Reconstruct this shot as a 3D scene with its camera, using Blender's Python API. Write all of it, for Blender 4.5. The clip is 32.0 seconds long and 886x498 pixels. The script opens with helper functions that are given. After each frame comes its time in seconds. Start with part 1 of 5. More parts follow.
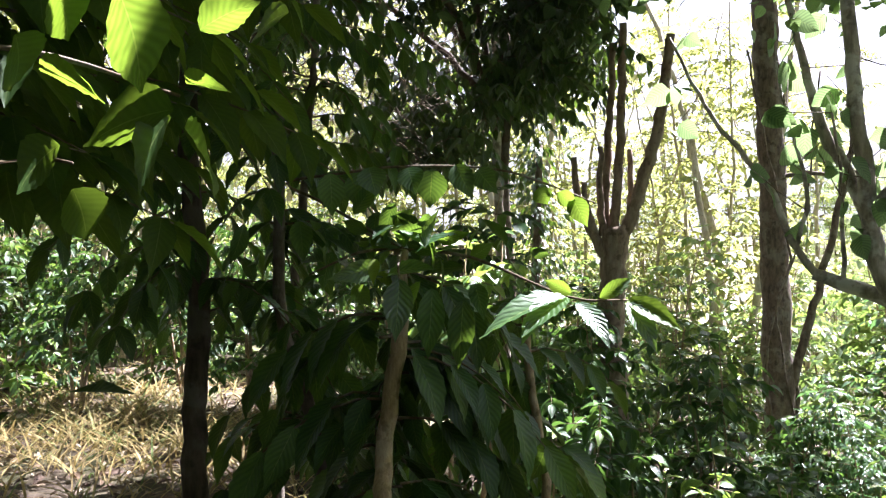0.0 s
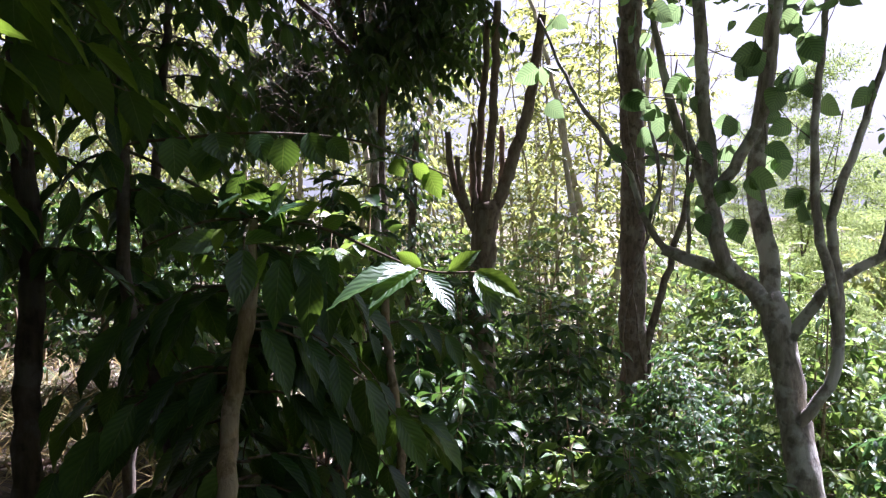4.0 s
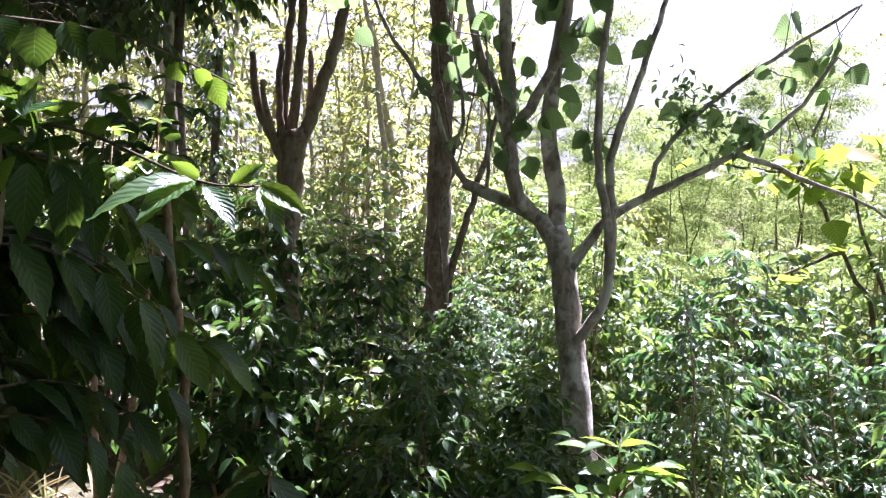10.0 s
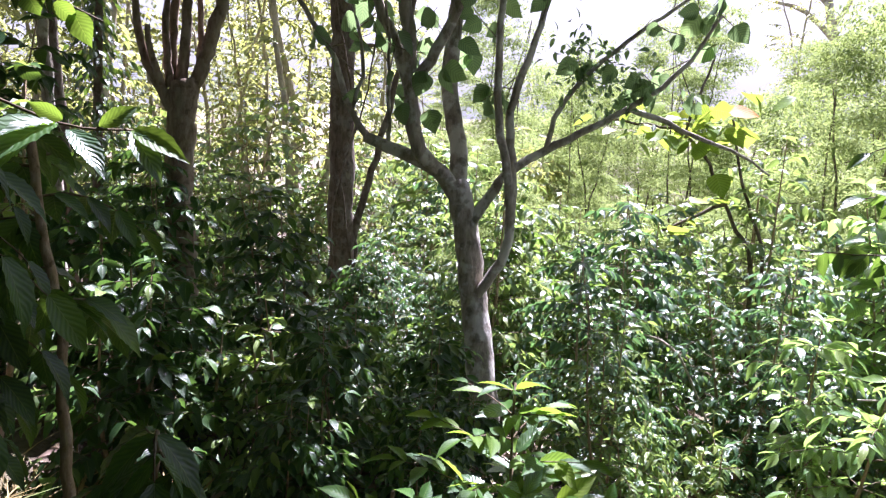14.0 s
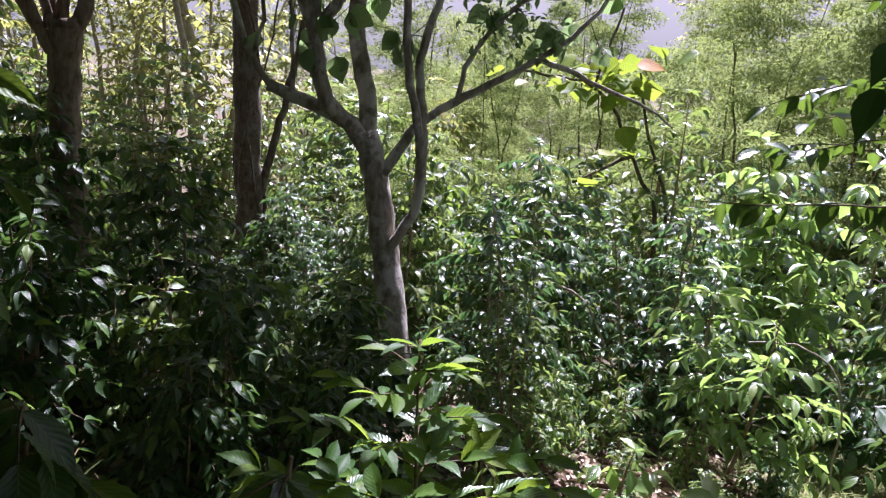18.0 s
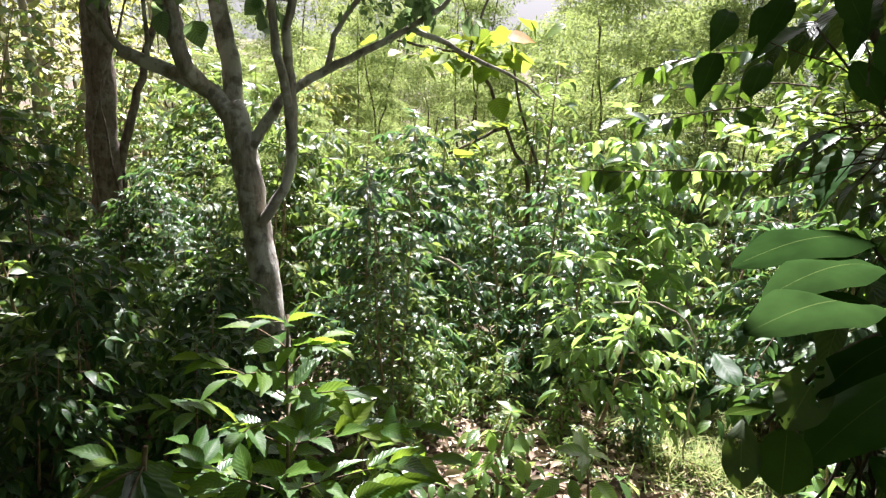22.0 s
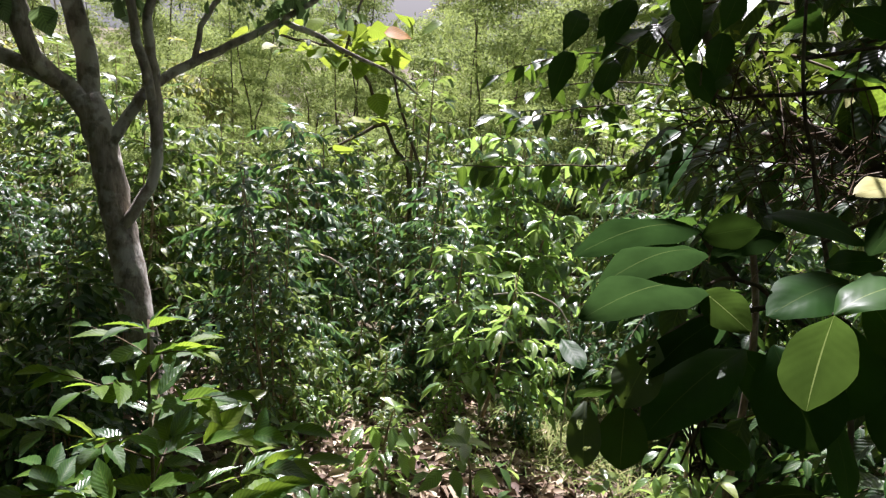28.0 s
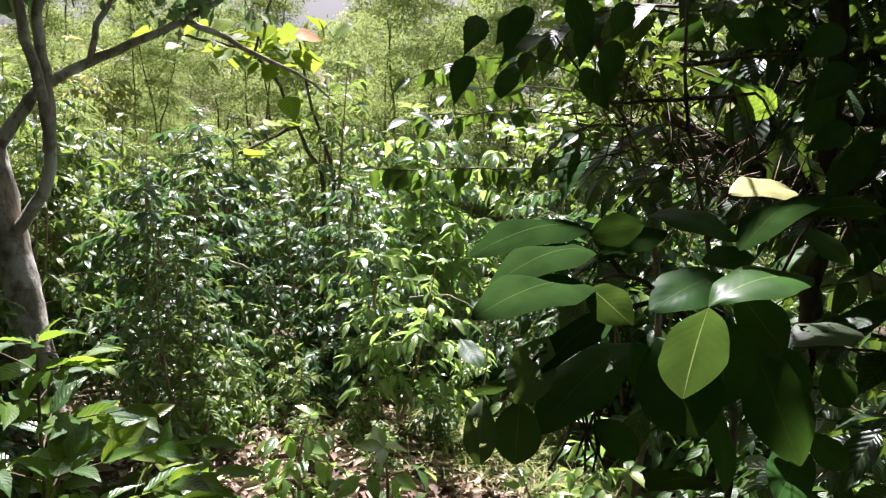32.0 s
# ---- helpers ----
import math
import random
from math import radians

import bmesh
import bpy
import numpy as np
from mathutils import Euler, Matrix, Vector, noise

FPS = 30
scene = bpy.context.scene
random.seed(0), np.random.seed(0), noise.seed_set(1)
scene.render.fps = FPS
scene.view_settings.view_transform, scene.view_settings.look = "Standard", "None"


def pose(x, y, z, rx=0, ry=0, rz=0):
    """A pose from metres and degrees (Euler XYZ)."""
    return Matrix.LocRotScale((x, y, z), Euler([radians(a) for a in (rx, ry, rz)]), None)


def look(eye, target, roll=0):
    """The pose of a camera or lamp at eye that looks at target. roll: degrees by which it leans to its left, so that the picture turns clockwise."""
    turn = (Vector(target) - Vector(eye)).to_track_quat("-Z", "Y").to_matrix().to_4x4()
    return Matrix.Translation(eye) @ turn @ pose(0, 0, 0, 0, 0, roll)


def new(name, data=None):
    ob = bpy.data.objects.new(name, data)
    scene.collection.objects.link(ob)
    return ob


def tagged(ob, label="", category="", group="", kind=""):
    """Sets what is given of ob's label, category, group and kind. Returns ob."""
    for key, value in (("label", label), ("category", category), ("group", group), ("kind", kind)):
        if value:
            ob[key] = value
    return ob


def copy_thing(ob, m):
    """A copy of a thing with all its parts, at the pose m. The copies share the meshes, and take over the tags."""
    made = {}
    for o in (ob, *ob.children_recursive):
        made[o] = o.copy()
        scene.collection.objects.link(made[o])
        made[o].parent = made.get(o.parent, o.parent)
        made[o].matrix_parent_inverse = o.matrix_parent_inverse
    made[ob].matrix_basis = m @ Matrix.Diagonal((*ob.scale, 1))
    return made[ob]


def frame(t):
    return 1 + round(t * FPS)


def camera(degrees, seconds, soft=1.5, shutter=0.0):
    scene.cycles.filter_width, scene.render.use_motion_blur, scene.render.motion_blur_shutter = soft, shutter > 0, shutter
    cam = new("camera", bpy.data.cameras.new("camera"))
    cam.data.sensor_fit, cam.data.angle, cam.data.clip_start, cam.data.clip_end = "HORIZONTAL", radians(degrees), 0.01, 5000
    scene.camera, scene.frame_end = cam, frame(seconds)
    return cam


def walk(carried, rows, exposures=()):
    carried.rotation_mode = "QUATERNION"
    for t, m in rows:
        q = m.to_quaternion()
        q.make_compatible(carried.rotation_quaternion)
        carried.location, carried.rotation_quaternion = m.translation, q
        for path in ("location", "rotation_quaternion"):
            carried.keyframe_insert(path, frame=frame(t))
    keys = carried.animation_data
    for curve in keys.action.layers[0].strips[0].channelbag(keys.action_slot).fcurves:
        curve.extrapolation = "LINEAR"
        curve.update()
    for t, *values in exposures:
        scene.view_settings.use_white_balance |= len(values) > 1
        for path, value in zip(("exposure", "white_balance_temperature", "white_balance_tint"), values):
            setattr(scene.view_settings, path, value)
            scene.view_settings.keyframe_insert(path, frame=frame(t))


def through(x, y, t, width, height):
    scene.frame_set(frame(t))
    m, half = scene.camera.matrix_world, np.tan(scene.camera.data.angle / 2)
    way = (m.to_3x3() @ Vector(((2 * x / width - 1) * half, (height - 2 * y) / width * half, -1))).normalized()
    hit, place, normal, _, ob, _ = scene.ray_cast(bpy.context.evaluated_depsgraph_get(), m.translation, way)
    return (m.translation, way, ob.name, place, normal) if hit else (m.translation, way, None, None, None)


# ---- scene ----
# ---------------------------------------------------------------- camera
cam = camera(66.0, 32.0, soft=1.28)
PATH = [
    (0.0, 0.008, 0.002, 1.501, 0.01, 0.00, -0.02),
    (0.5, 0.017, 0.005, 1.502, -1.49, -0.34, -0.39),
    (1.0, 0.026, 0.007, 1.503, -2.75, -0.83, -0.30),
    (1.5, 0.032, 0.008, 1.502, -4.09, -1.00, -0.44),
    (2.0, 0.039, 0.010, 1.502, -5.32, -1.26, -0.55),
    (2.5, 0.044, 0.009, 1.502, -6.32, -1.32, -0.56),
    (3.0, 0.051, 0.008, 1.502, -7.55, -1.54, -0.73),
    (3.5, 0.058, 0.006, 1.500, -8.68, -1.83, -0.82),
    (5.5, 0.084, -0.006, 1.494, -14.71, -3.61, -1.71),
    (6.0, 0.081, -0.001, 1.490, -16.37, -4.13, -2.11),
    (6.5, 0.089, -0.005, 1.492, -17.70, -4.38, -2.56),
    (7.0, 0.097, -0.011, 1.488, -18.61, -4.71, -2.61),
    (7.5, 0.096, -0.006, 1.485, -19.51, -4.90, -2.48),
    (8.0, 0.099, -0.004, 1.479, -20.59, -5.41, -2.88),
    (8.5, 0.107, -0.004, 1.475, -21.81, -5.72, -2.92),
    (9.0, 0.113, -0.007, 1.472, -23.03, -6.36, -2.98),
    (9.5, 0.113, -0.010, 1.469, -23.96, -6.64, -3.22),
    (10.0, 0.118, -0.010, 1.463, -25.35, -6.98, -3.41),
    (10.5, 0.124, -0.009, 1.459, -26.34, -7.29, -4.02),
    (11.0, 0.125, -0.011, 1.454, -27.24, -7.65, -4.10),
    (11.5, 0.129, -0.010, 1.451, -28.07, -7.83, -3.82),
    (12.0, 0.136, -0.013, 1.447, -29.11, -8.51, -3.49),
    (12.5, 0.140, -0.014, 1.447, -30.15, -8.91, -3.60),
    (13.0, 0.143, -0.014, 1.446, -31.20, -9.24, -3.71),
    (13.5, 0.146, -0.016, 1.444, -32.12, -9.64, -3.91),
    (14.0, 0.151, -0.015, 1.443, -33.15, -10.05, -3.76),
    (14.5, 0.152, -0.015, 1.441, -34.08, -10.29, -3.89),
    (16.5, 0.207, 0.015, 1.441, -37.29, -12.53, -4.24),
    (17.0, 0.212, 0.018, 1.438, -38.39, -12.64, -4.37),
    (17.5, 0.220, 0.019, 1.436, -39.14, -13.14, -4.47),
    (18.0, 0.221, 0.014, 1.436, -40.08, -13.50, -4.46),
    (18.5, 0.227, 0.015, 1.432, -41.10, -13.77, -4.54),
    (19.0, 0.232, 0.013, 1.432, -42.22, -13.90, -4.73),
    (19.5, 0.239, 0.015, 1.427, -43.47, -14.22, -4.83),
    (20.0, 0.244, 0.013, 1.425, -44.42, -14.29, -4.67),
    (20.5, 0.254, 0.013, 1.420, -46.05, -15.02, -4.74),
    (21.0, 0.263, 0.013, 1.418, -47.62, -15.17, -4.95),
    (21.5, 0.268, 0.012, 1.418, -49.10, -15.01, -5.15),
    (22.0, 0.273, 0.009, 1.418, -50.06, -14.83, -5.08),
    (22.5, 0.277, 0.009, 1.415, -50.84, -15.07, -5.12),
    (23.0, 0.283, 0.007, 1.413, -51.96, -15.20, -5.24),
    (23.5, 0.288, 0.004, 1.412, -53.06, -15.24, -5.76),
    (24.0, 0.288, 0.000, 1.411, -54.05, -15.15, -5.87),
    (24.5, 0.290, -0.004, 1.412, -55.38, -15.01, -6.15),
    (25.0, 0.293, -0.007, 1.413, -56.24, -14.91, -6.15),
    (25.5, 0.295, -0.008, 1.413, -56.83, -14.96, -6.23),
    (27.5, 0.297, -0.018, 1.416, -59.15, -14.44, -6.10),
    (28.0, 0.298, -0.019, 1.419, -59.67, -14.21, -6.04),
    (28.5, 0.303, -0.020, 1.422, -60.53, -14.09, -5.80),
    (29.0, 0.305, -0.022, 1.421, -61.21, -14.02, -5.67),
    (29.5, 0.307, -0.024, 1.420, -62.24, -14.12, -5.84),
    (30.0, 0.307, -0.029, 1.420, -63.01, -14.16, -5.84),
    (30.5, 0.301, -0.034, 1.418, -63.97, -13.95, -6.21),
    (31.0, 0.303, -0.038, 1.419, -64.64, -13.73, -6.32),
    (31.5, 0.307, -0.039, 1.421, -65.73, -13.45, -6.64),
    (32.0, 0.307, -0.042, 1.421, -66.59, -13.16, -6.56),
]
walk(cam, [(t, pose(x, y, z, 90 + pitch, roll, yaw)) for t, x, y, z, yaw, pitch, roll in PATH],
     exposures=[(0, 3.22, 5600, 28), (3, 2.62, 5300, 36), (6, 2.44, 5350, 41), (7.5, 2.38, 5350, 41), (9, 3.0, 5400, 40), (10, 2.88, 5400, 39), (12, 2.76, 5350, 40), (14.5, 2.66, 5400, 40),
                (16.5, 1.74, 5400, 40), (18, 1.92, 5450, 42), (20, 2.03, 5650, 35), (22, 2.45, 5900, 25), (24, 2.41, 5850, 25), (25.5, 2.03, 5850, 25),
                (28, 1.75, 5850, 28), (30, 2.1, 5900, 27), (32, 2.08, 5900, 27)])

# ---------------------------------------------------------------- light
SUN_TURN, SUN_HIGH = 50.0, 56.0      # degrees clockwise from +y, degrees above the horizon
world = bpy.data.worlds.new("daylight")
scene.world = world
world.use_nodes = True
wn = world.node_tree
sky = wn.nodes.new("ShaderNodeTexSky")
sky.sky_type = "NISHITA"
sky.sun_disc = False
sky.sun_elevation = radians(SUN_HIGH)
sky.sun_rotation = radians(SUN_TURN)
sky.air_density, sky.dust_density, sky.ozone_density = 1.0, 8.0, 1.0
back = wn.nodes["Background"]
back.inputs["Strength"].default_value = 0.026
haze = wn.nodes.new("ShaderNodeMix")      # thin bright cloud over the whole sky
haze.data_type = "RGBA"
haze.inputs[0].default_value = 0.5
haze.inputs[7].default_value = (8.8, 9.0, 8.3, 1)
wn.links.new(sky.outputs["Color"], haze.inputs[6])
wn.links.new(haze.outputs[2], back.inputs["Color"])
sun_data = bpy.data.lights.new("sun", "SUN")
sun_data.energy = 5.0
sun_data.angle = radians(0.5)
sun_data.color = (1.0, 0.95, 0.86)
sun = new("sun", sun_data)
a, e = radians(SUN_TURN), radians(SUN_HIGH)
sun.matrix_world = look((40 * math.sin(a) * math.cos(e), 40 * math.cos(a) * math.cos(e), 40 * math.sin(e)), (0, 0, 0))


# ---------------------------------------------------------------- materials
def shader(name):
    m = bpy.data.materials.new(name)
    m.use_nodes = True
    t = m.node_tree
    return m, t, t.nodes["Principled BSDF"], t.nodes["Material Output"]


def node(t, kind, **inputs):
    n = t.nodes.new(kind)
    for key, value in inputs.items():
        n.inputs[key.replace("_", " ")].default_value = value
    return n


def ramp(t, source, stops):
    n = t.nodes.new("ShaderNodeValToRGB")
    while len(n.color_ramp.elements) < len(stops):
        n.color_ramp.elements.new(0.5)
    for el, (at, col) in zip(n.color_ramp.elements, stops):
        el.position, el.color = at, (*col, 1)
    t.links.new(source, n.inputs["Fac"])
    return n.outputs["Color"]


def maths(t, op, a, b=None):
    n = t.nodes.new("ShaderNodeMath")
    n.operation = op
    for k, v in enumerate((a, b)):
        if v is None:
            continue
        if isinstance(v, (int, float)):
            n.inputs[k].default_value = v
        else:
            t.links.new(v, n.inputs[k])
    return n.outputs[0]


def leaf_material(name, stops, through=0.35, rough=0.38, vein=0.5, per_object=False, holes=0.0, glow=(0.25, 0.42, 0.03), relief=0.3, gloss=0.6, fine=0.014):
    """A living leaf: waxy top, light passing through, paler midrib and side veins, blotches."""
    m, t, b, out = shader(name)
    if per_object:
        rnd = t.nodes.new("ShaderNodeObjectInfo").outputs["Random"]
    else:
        rnd = t.nodes.new("ShaderNodeNewGeometry").outputs["Random Per Island"]
    col = ramp(t, rnd, stops)
    uv = t.nodes.new("ShaderNodeUVMap")
    sep = t.nodes.new("ShaderNodeSeparateXYZ")
    t.links.new(uv.outputs[0], sep.inputs[0])
    off = maths(t, "ABSOLUTE", maths(t, "SUBTRACT", sep.outputs[0], 0.5))
    side = maths(t, "SINE", maths(t, "MULTIPLY", maths(t, "SUBTRACT", sep.outputs[1], maths(t, "MULTIPLY", off, 0.55)), 58.0))
    rib = maths(t, "LESS_THAN", off, fine)
    # blotches in world scale
    pos = t.nodes.new("ShaderNodeNewGeometry")
    no = node(t, "ShaderNodeTexNoise", Scale=26.0, Detail=4.0)
    t.links.new(pos.outputs["Position"], no.inputs["Vector"])
    mix = t.nodes.new("ShaderNodeMix")
    mix.data_type, mix.blend_type = "RGBA", "MULTIPLY"
    mix.inputs[0].default_value = 0.7
    t.links.new(col, mix.inputs[6])
    t.links.new(ramp(t, no.outputs["Fac"], [(0.3, (0.6, 0.62, 0.6)), (0.7, (1.2, 1.2, 1.1))]), mix.inputs[7])
    mix2 = t.nodes.new("ShaderNodeMix")
    mix2.data_type = "RGBA"
    t.links.new(maths(t, "MULTIPLY", rib, vein), mix2.inputs[0])
    t.links.new(mix.outputs[2], mix2.inputs[6])
    mix2.inputs[7].default_value = (0.22, 0.28, 0.08, 1)
    t.links.new(mix2.outputs[2], b.inputs["Base Color"])
    b.inputs["Roughness"].default_value = rough
    b.inputs["Specular IOR Level"].default_value = gloss
    bump = node(t, "ShaderNodeBump", Strength=relief, Distance=0.002)
    t.links.new(side, bump.inputs["Height"])
    t.links.new(bump.outputs[0], b.inputs["Normal"])
    tr = t.nodes.new("ShaderNodeBsdfTranslucent")
    hue = t.nodes.new("ShaderNodeMix")
    hue.data_type = "RGBA"
    hue.inputs[0].default_value = 0.6
    t.links.new(mix2.outputs[2], hue.inputs[6])
    hue.inputs[7].default_value = (*glow, 1)
    veins = t.nodes.new("ShaderNodeVectorMath")
    veins.operation = "SCALE"
    t.links.new(hue.outputs[2], veins.inputs[0])
    t.links.new(maths(t, "ADD", maths(t, "MULTIPLY", side, min(0.22, relief * 1.2)), 0.95), veins.inputs["Scale"])
    t.links.new(veins.outputs[0], tr.inputs["Color"])
    sh = t.nodes.new("ShaderNodeMixShader")
    sh.inputs[0].default_value = through
    t.links.new(b.outputs[0], sh.inputs[1])
    t.links.new(tr.outputs[0], sh.inputs[2])
    last = sh.outputs[0]
    if holes:
        vo = node(t, "ShaderNodeTexNoise", Scale=55.0, Detail=2.0)
        t.links.new(pos.outputs["Position"], vo.inputs["Vector"])
        cut = maths(t, "GREATER_THAN", vo.outputs["Fac"], 1.0 - holes)
        clear = t.nodes.new("ShaderNodeBsdfTransparent")
        sh2 = t.nodes.new("ShaderNodeMixShader")
        t.links.new(cut, sh2.inputs[0])
        t.links.new(last, sh2.inputs[1])
        t.links.new(clear.outputs[0], sh2.inputs[2])
        last = sh2.outputs[0]
    t.links.new(last, out.inputs["Surface"])
    return m


def bark_material(name, dark, light, lichen=(0.42, 0.44, 0.38), amount=0.45, scale=1.0, relief=0.012):
    """Bark with fissures along the stem, ring scars and pale lichen patches."""
    m, t, b, out = shader(name)
    pos = t.nodes.new("ShaderNodeTexCoord")
    mp = t.nodes.new("ShaderNodeMapping")
    mp.inputs["Scale"].default_value = (1, 1, 0.3)
    t.links.new(pos.outputs["Object"], mp.inputs[0])
    n1 = node(t, "ShaderNodeTexNoise", Scale=34.0 * scale, Detail=8.0, Roughness=0.65)
    t.links.new(mp.outputs[0], n1.inputs["Vector"])
    n2 = node(t, "ShaderNodeTexNoise", Scale=7.0 * scale, Detail=5.0, Roughness=0.6)
    t.links.new(pos.outputs["Object"], n2.inputs["Vector"])
    n3 = node(t, "ShaderNodeTexNoise", Scale=18.0 * scale, Detail=4.0)
    t.links.new(pos.outputs["Object"], n3.inputs["Vector"])
    base = ramp(t, n1.outputs["Fac"], [(0.3, dark), (0.7, light)])
    mask = ramp(t, n2.outputs["Fac"], [(0.5, (0, 0, 0)), (0.58, (1, 1, 1))])
    mix = t.nodes.new("ShaderNodeMix")
    mix.data_type = "RGBA"
    t.links.new(maths(t, "MULTIPLY", mask, amount), mix.inputs[0])
    t.links.new(base, mix.inputs[6])
    mix.inputs[7].default_value = (*lichen, 1)
    moss = t.nodes.new("ShaderNodeMix")
    moss.data_type = "RGBA"
    t.links.new(maths(t, "MULTIPLY", ramp(t, n3.outputs["Fac"], [(0.58, (0, 0, 0)), (0.66, (1, 1, 1))]), 0.55), moss.inputs[0])
    t.links.new(mix.outputs[2], moss.inputs[6])
    moss.inputs[7].default_value = (dark[0] * 0.5, dark[1] * 0.55, dark[2] * 0.5, 1)
    t.links.new(moss.outputs[2], b.inputs["Base Color"])
    b.inputs["Roughness"].default_value = 0.9
    b.inputs["Specular IOR Level"].default_value = 0.2
    bump = node(t, "ShaderNodeBump", Strength=0.8, Distance=relief)
    t.links.new(n1.outputs["Fac"], bump.inputs["Height"])
    t.links.new(bump.outputs[0], b.inputs["Normal"])
    return m


def soil_material():
    m, t, b, out = shader("forest_soil")
    pos = t.nodes.new("ShaderNodeNewGeometry")
    n1 = node(t, "ShaderNodeTexNoise", Scale=1.1, Detail=5.0)
    n2 = node(t, "ShaderNodeTexNoise", Scale=24.0, Detail=7.0, Roughness=0.7)
    for n in (n1, n2):
        t.links.new(pos.outputs["Position"], n.inputs["Vector"])
    c1 = ramp(t, n2.outputs["Fac"], [(0.3, (0.042, 0.029, 0.018)), (0.55, (0.1, 0.072, 0.045)), (0.75, (0.19, 0.155, 0.1))])
    mix = t.nodes.new("ShaderNodeMix")
    mix.data_type = "RGBA"
    t.links.new(ramp(t, n1.outputs["Fac"], [(0.45, (0, 0, 0)), (0.62, (0.6, 0.6, 0.6))]), mix.inputs[0])
    t.links.new(c1, mix.inputs[6])
    mix.inputs[7].default_value = (0.09, 0.12, 0.03, 1)
    t.links.new(mix.outputs[2], b.inputs["Base Color"])
    b.inputs["Roughness"].default_value = 0.95
    bump = node(t, "ShaderNodeBump", Strength=1.0, Distance=0.03)
    t.links.new(n2.outputs["Fac"], bump.inputs["Height"])
    t.links.new(bump.outputs[0], b.inputs["Normal"])
    return m


def dry_material(name, stops, through=0.15):
    m, t, b, out = shader(name)
    rnd = t.nodes.new("ShaderNodeNewGeometry").outputs["Random Per Island"]
    t.links.new(ramp(t, rnd, stops), b.inputs["Base Color"])
    b.inputs["Roughness"].default_value = 0.75
    tr = t.nodes.new("ShaderNodeBsdfTranslucent")
    t.links.new(ramp(t, rnd, stops), tr.inputs["Color"])
    sh = t.nodes.new("ShaderNodeMixShader")
    sh.inputs[0].default_value = through
    t.links.new(b.outputs[0], sh.inputs[1])
    t.links.new(tr.outputs[0], sh.inputs[2])
    t.links.new(sh.outputs[0], out.inputs["Surface"])
    return m


# dark end lowered and pale end raised to stand for shade and sun
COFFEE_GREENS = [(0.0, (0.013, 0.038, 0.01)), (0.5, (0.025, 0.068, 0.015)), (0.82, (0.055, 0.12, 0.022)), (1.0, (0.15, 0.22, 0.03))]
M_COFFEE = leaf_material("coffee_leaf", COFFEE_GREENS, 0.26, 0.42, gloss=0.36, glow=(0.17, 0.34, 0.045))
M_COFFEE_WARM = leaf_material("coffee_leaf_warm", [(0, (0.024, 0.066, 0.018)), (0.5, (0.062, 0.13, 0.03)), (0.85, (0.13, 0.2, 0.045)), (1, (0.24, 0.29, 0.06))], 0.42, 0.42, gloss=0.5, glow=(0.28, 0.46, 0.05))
# lighter copy of the coffee leaf for shrubs in the sunlit field
M_COFFEE_SUNLIT = leaf_material("coffee_leaf_sunlit", [(0, (0.03, 0.078, 0.024)), (0.5, (0.075, 0.15, 0.04)), (0.85, (0.15, 0.22, 0.05)), (1, (0.26, 0.31, 0.06))], 0.44, 0.36, gloss=0.6, glow=(0.33, 0.46, 0.08))
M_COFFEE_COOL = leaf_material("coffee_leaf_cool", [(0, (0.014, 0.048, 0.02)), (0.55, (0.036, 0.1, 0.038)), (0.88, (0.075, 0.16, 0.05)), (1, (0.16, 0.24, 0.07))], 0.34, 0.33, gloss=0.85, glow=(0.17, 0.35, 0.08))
M_NEAR = leaf_material("coffee_leaf_near", [(0.0, (0.014, 0.04, 0.014)), (0.5, (0.024, 0.07, 0.02)), (0.85, (0.04, 0.1, 0.024)), (1.0, (0.1, 0.18, 0.03))], 0.28, 0.42, per_object=True, relief=0.22, gloss=0.4)
M_WAXY = leaf_material("coffee_leaf_waxy", [(0.0, (0.03, 0.08, 0.025)), (1.0, (0.07, 0.14, 0.04))], 0.34, 0.33, per_object=True, relief=0.28, gloss=1.0)
M_YOUNG = leaf_material("young_leaf", [(0, (0.03, 0.085, 0.02)), (0.55, (0.06, 0.14, 0.025)), (0.85, (0.12, 0.2, 0.03)), (1, (0.2, 0.27, 0.035))], 0.5, 0.5, per_object=True, glow=(0.34, 0.52, 0.035), relief=0.13, gloss=0.22)
# bright yellow-green that stands for sunlight on shoots and small shrubs
M_SUNLIT_SHOOT = leaf_material("sunlit_shoot_leaf", [(0, (0.05, 0.13, 0.03)), (0.6, (0.1, 0.2, 0.035)), (1, (0.22, 0.3, 0.05))], 0.42, 0.42, glow=(0.4, 0.55, 0.07), gloss=0.9)
# greens lifted pale to stand for full sun on the clearing's shrubs
M_LIT = leaf_material("sunlit_shrub_leaf", [(0, (0.06, 0.14, 0.04)), (0.5, (0.12, 0.23, 0.06)), (1, (0.27, 0.36, 0.1))], 0.5, 0.27, glow=(0.4, 0.6, 0.11), gloss=1.2)
# waxy leaf copies, each coloured for shaded, half-lit or sunlit leaves
M_BROAD = leaf_material("broad_waxy_leaf", [(0, (0.02, 0.062, 0.014)), (0.6, (0.03, 0.085, 0.017)), (1, (0.045, 0.11, 0.02))], 0.3, 0.42, vein=0.3, per_object=True, relief=0.02, fine=0.009, gloss=0.12, glow=(0.13, 0.27, 0.03))
M_BROAD_LIGHT = leaf_material("sunlit_waxy_leaf", [(0, (0.032, 0.06, 0.009)), (1, (0.042, 0.075, 0.012))], 0.22, 0.55, vein=0.5, per_object=True, relief=0.03, fine=0.011, gloss=0.0, glow=(0.16, 0.27, 0.015))
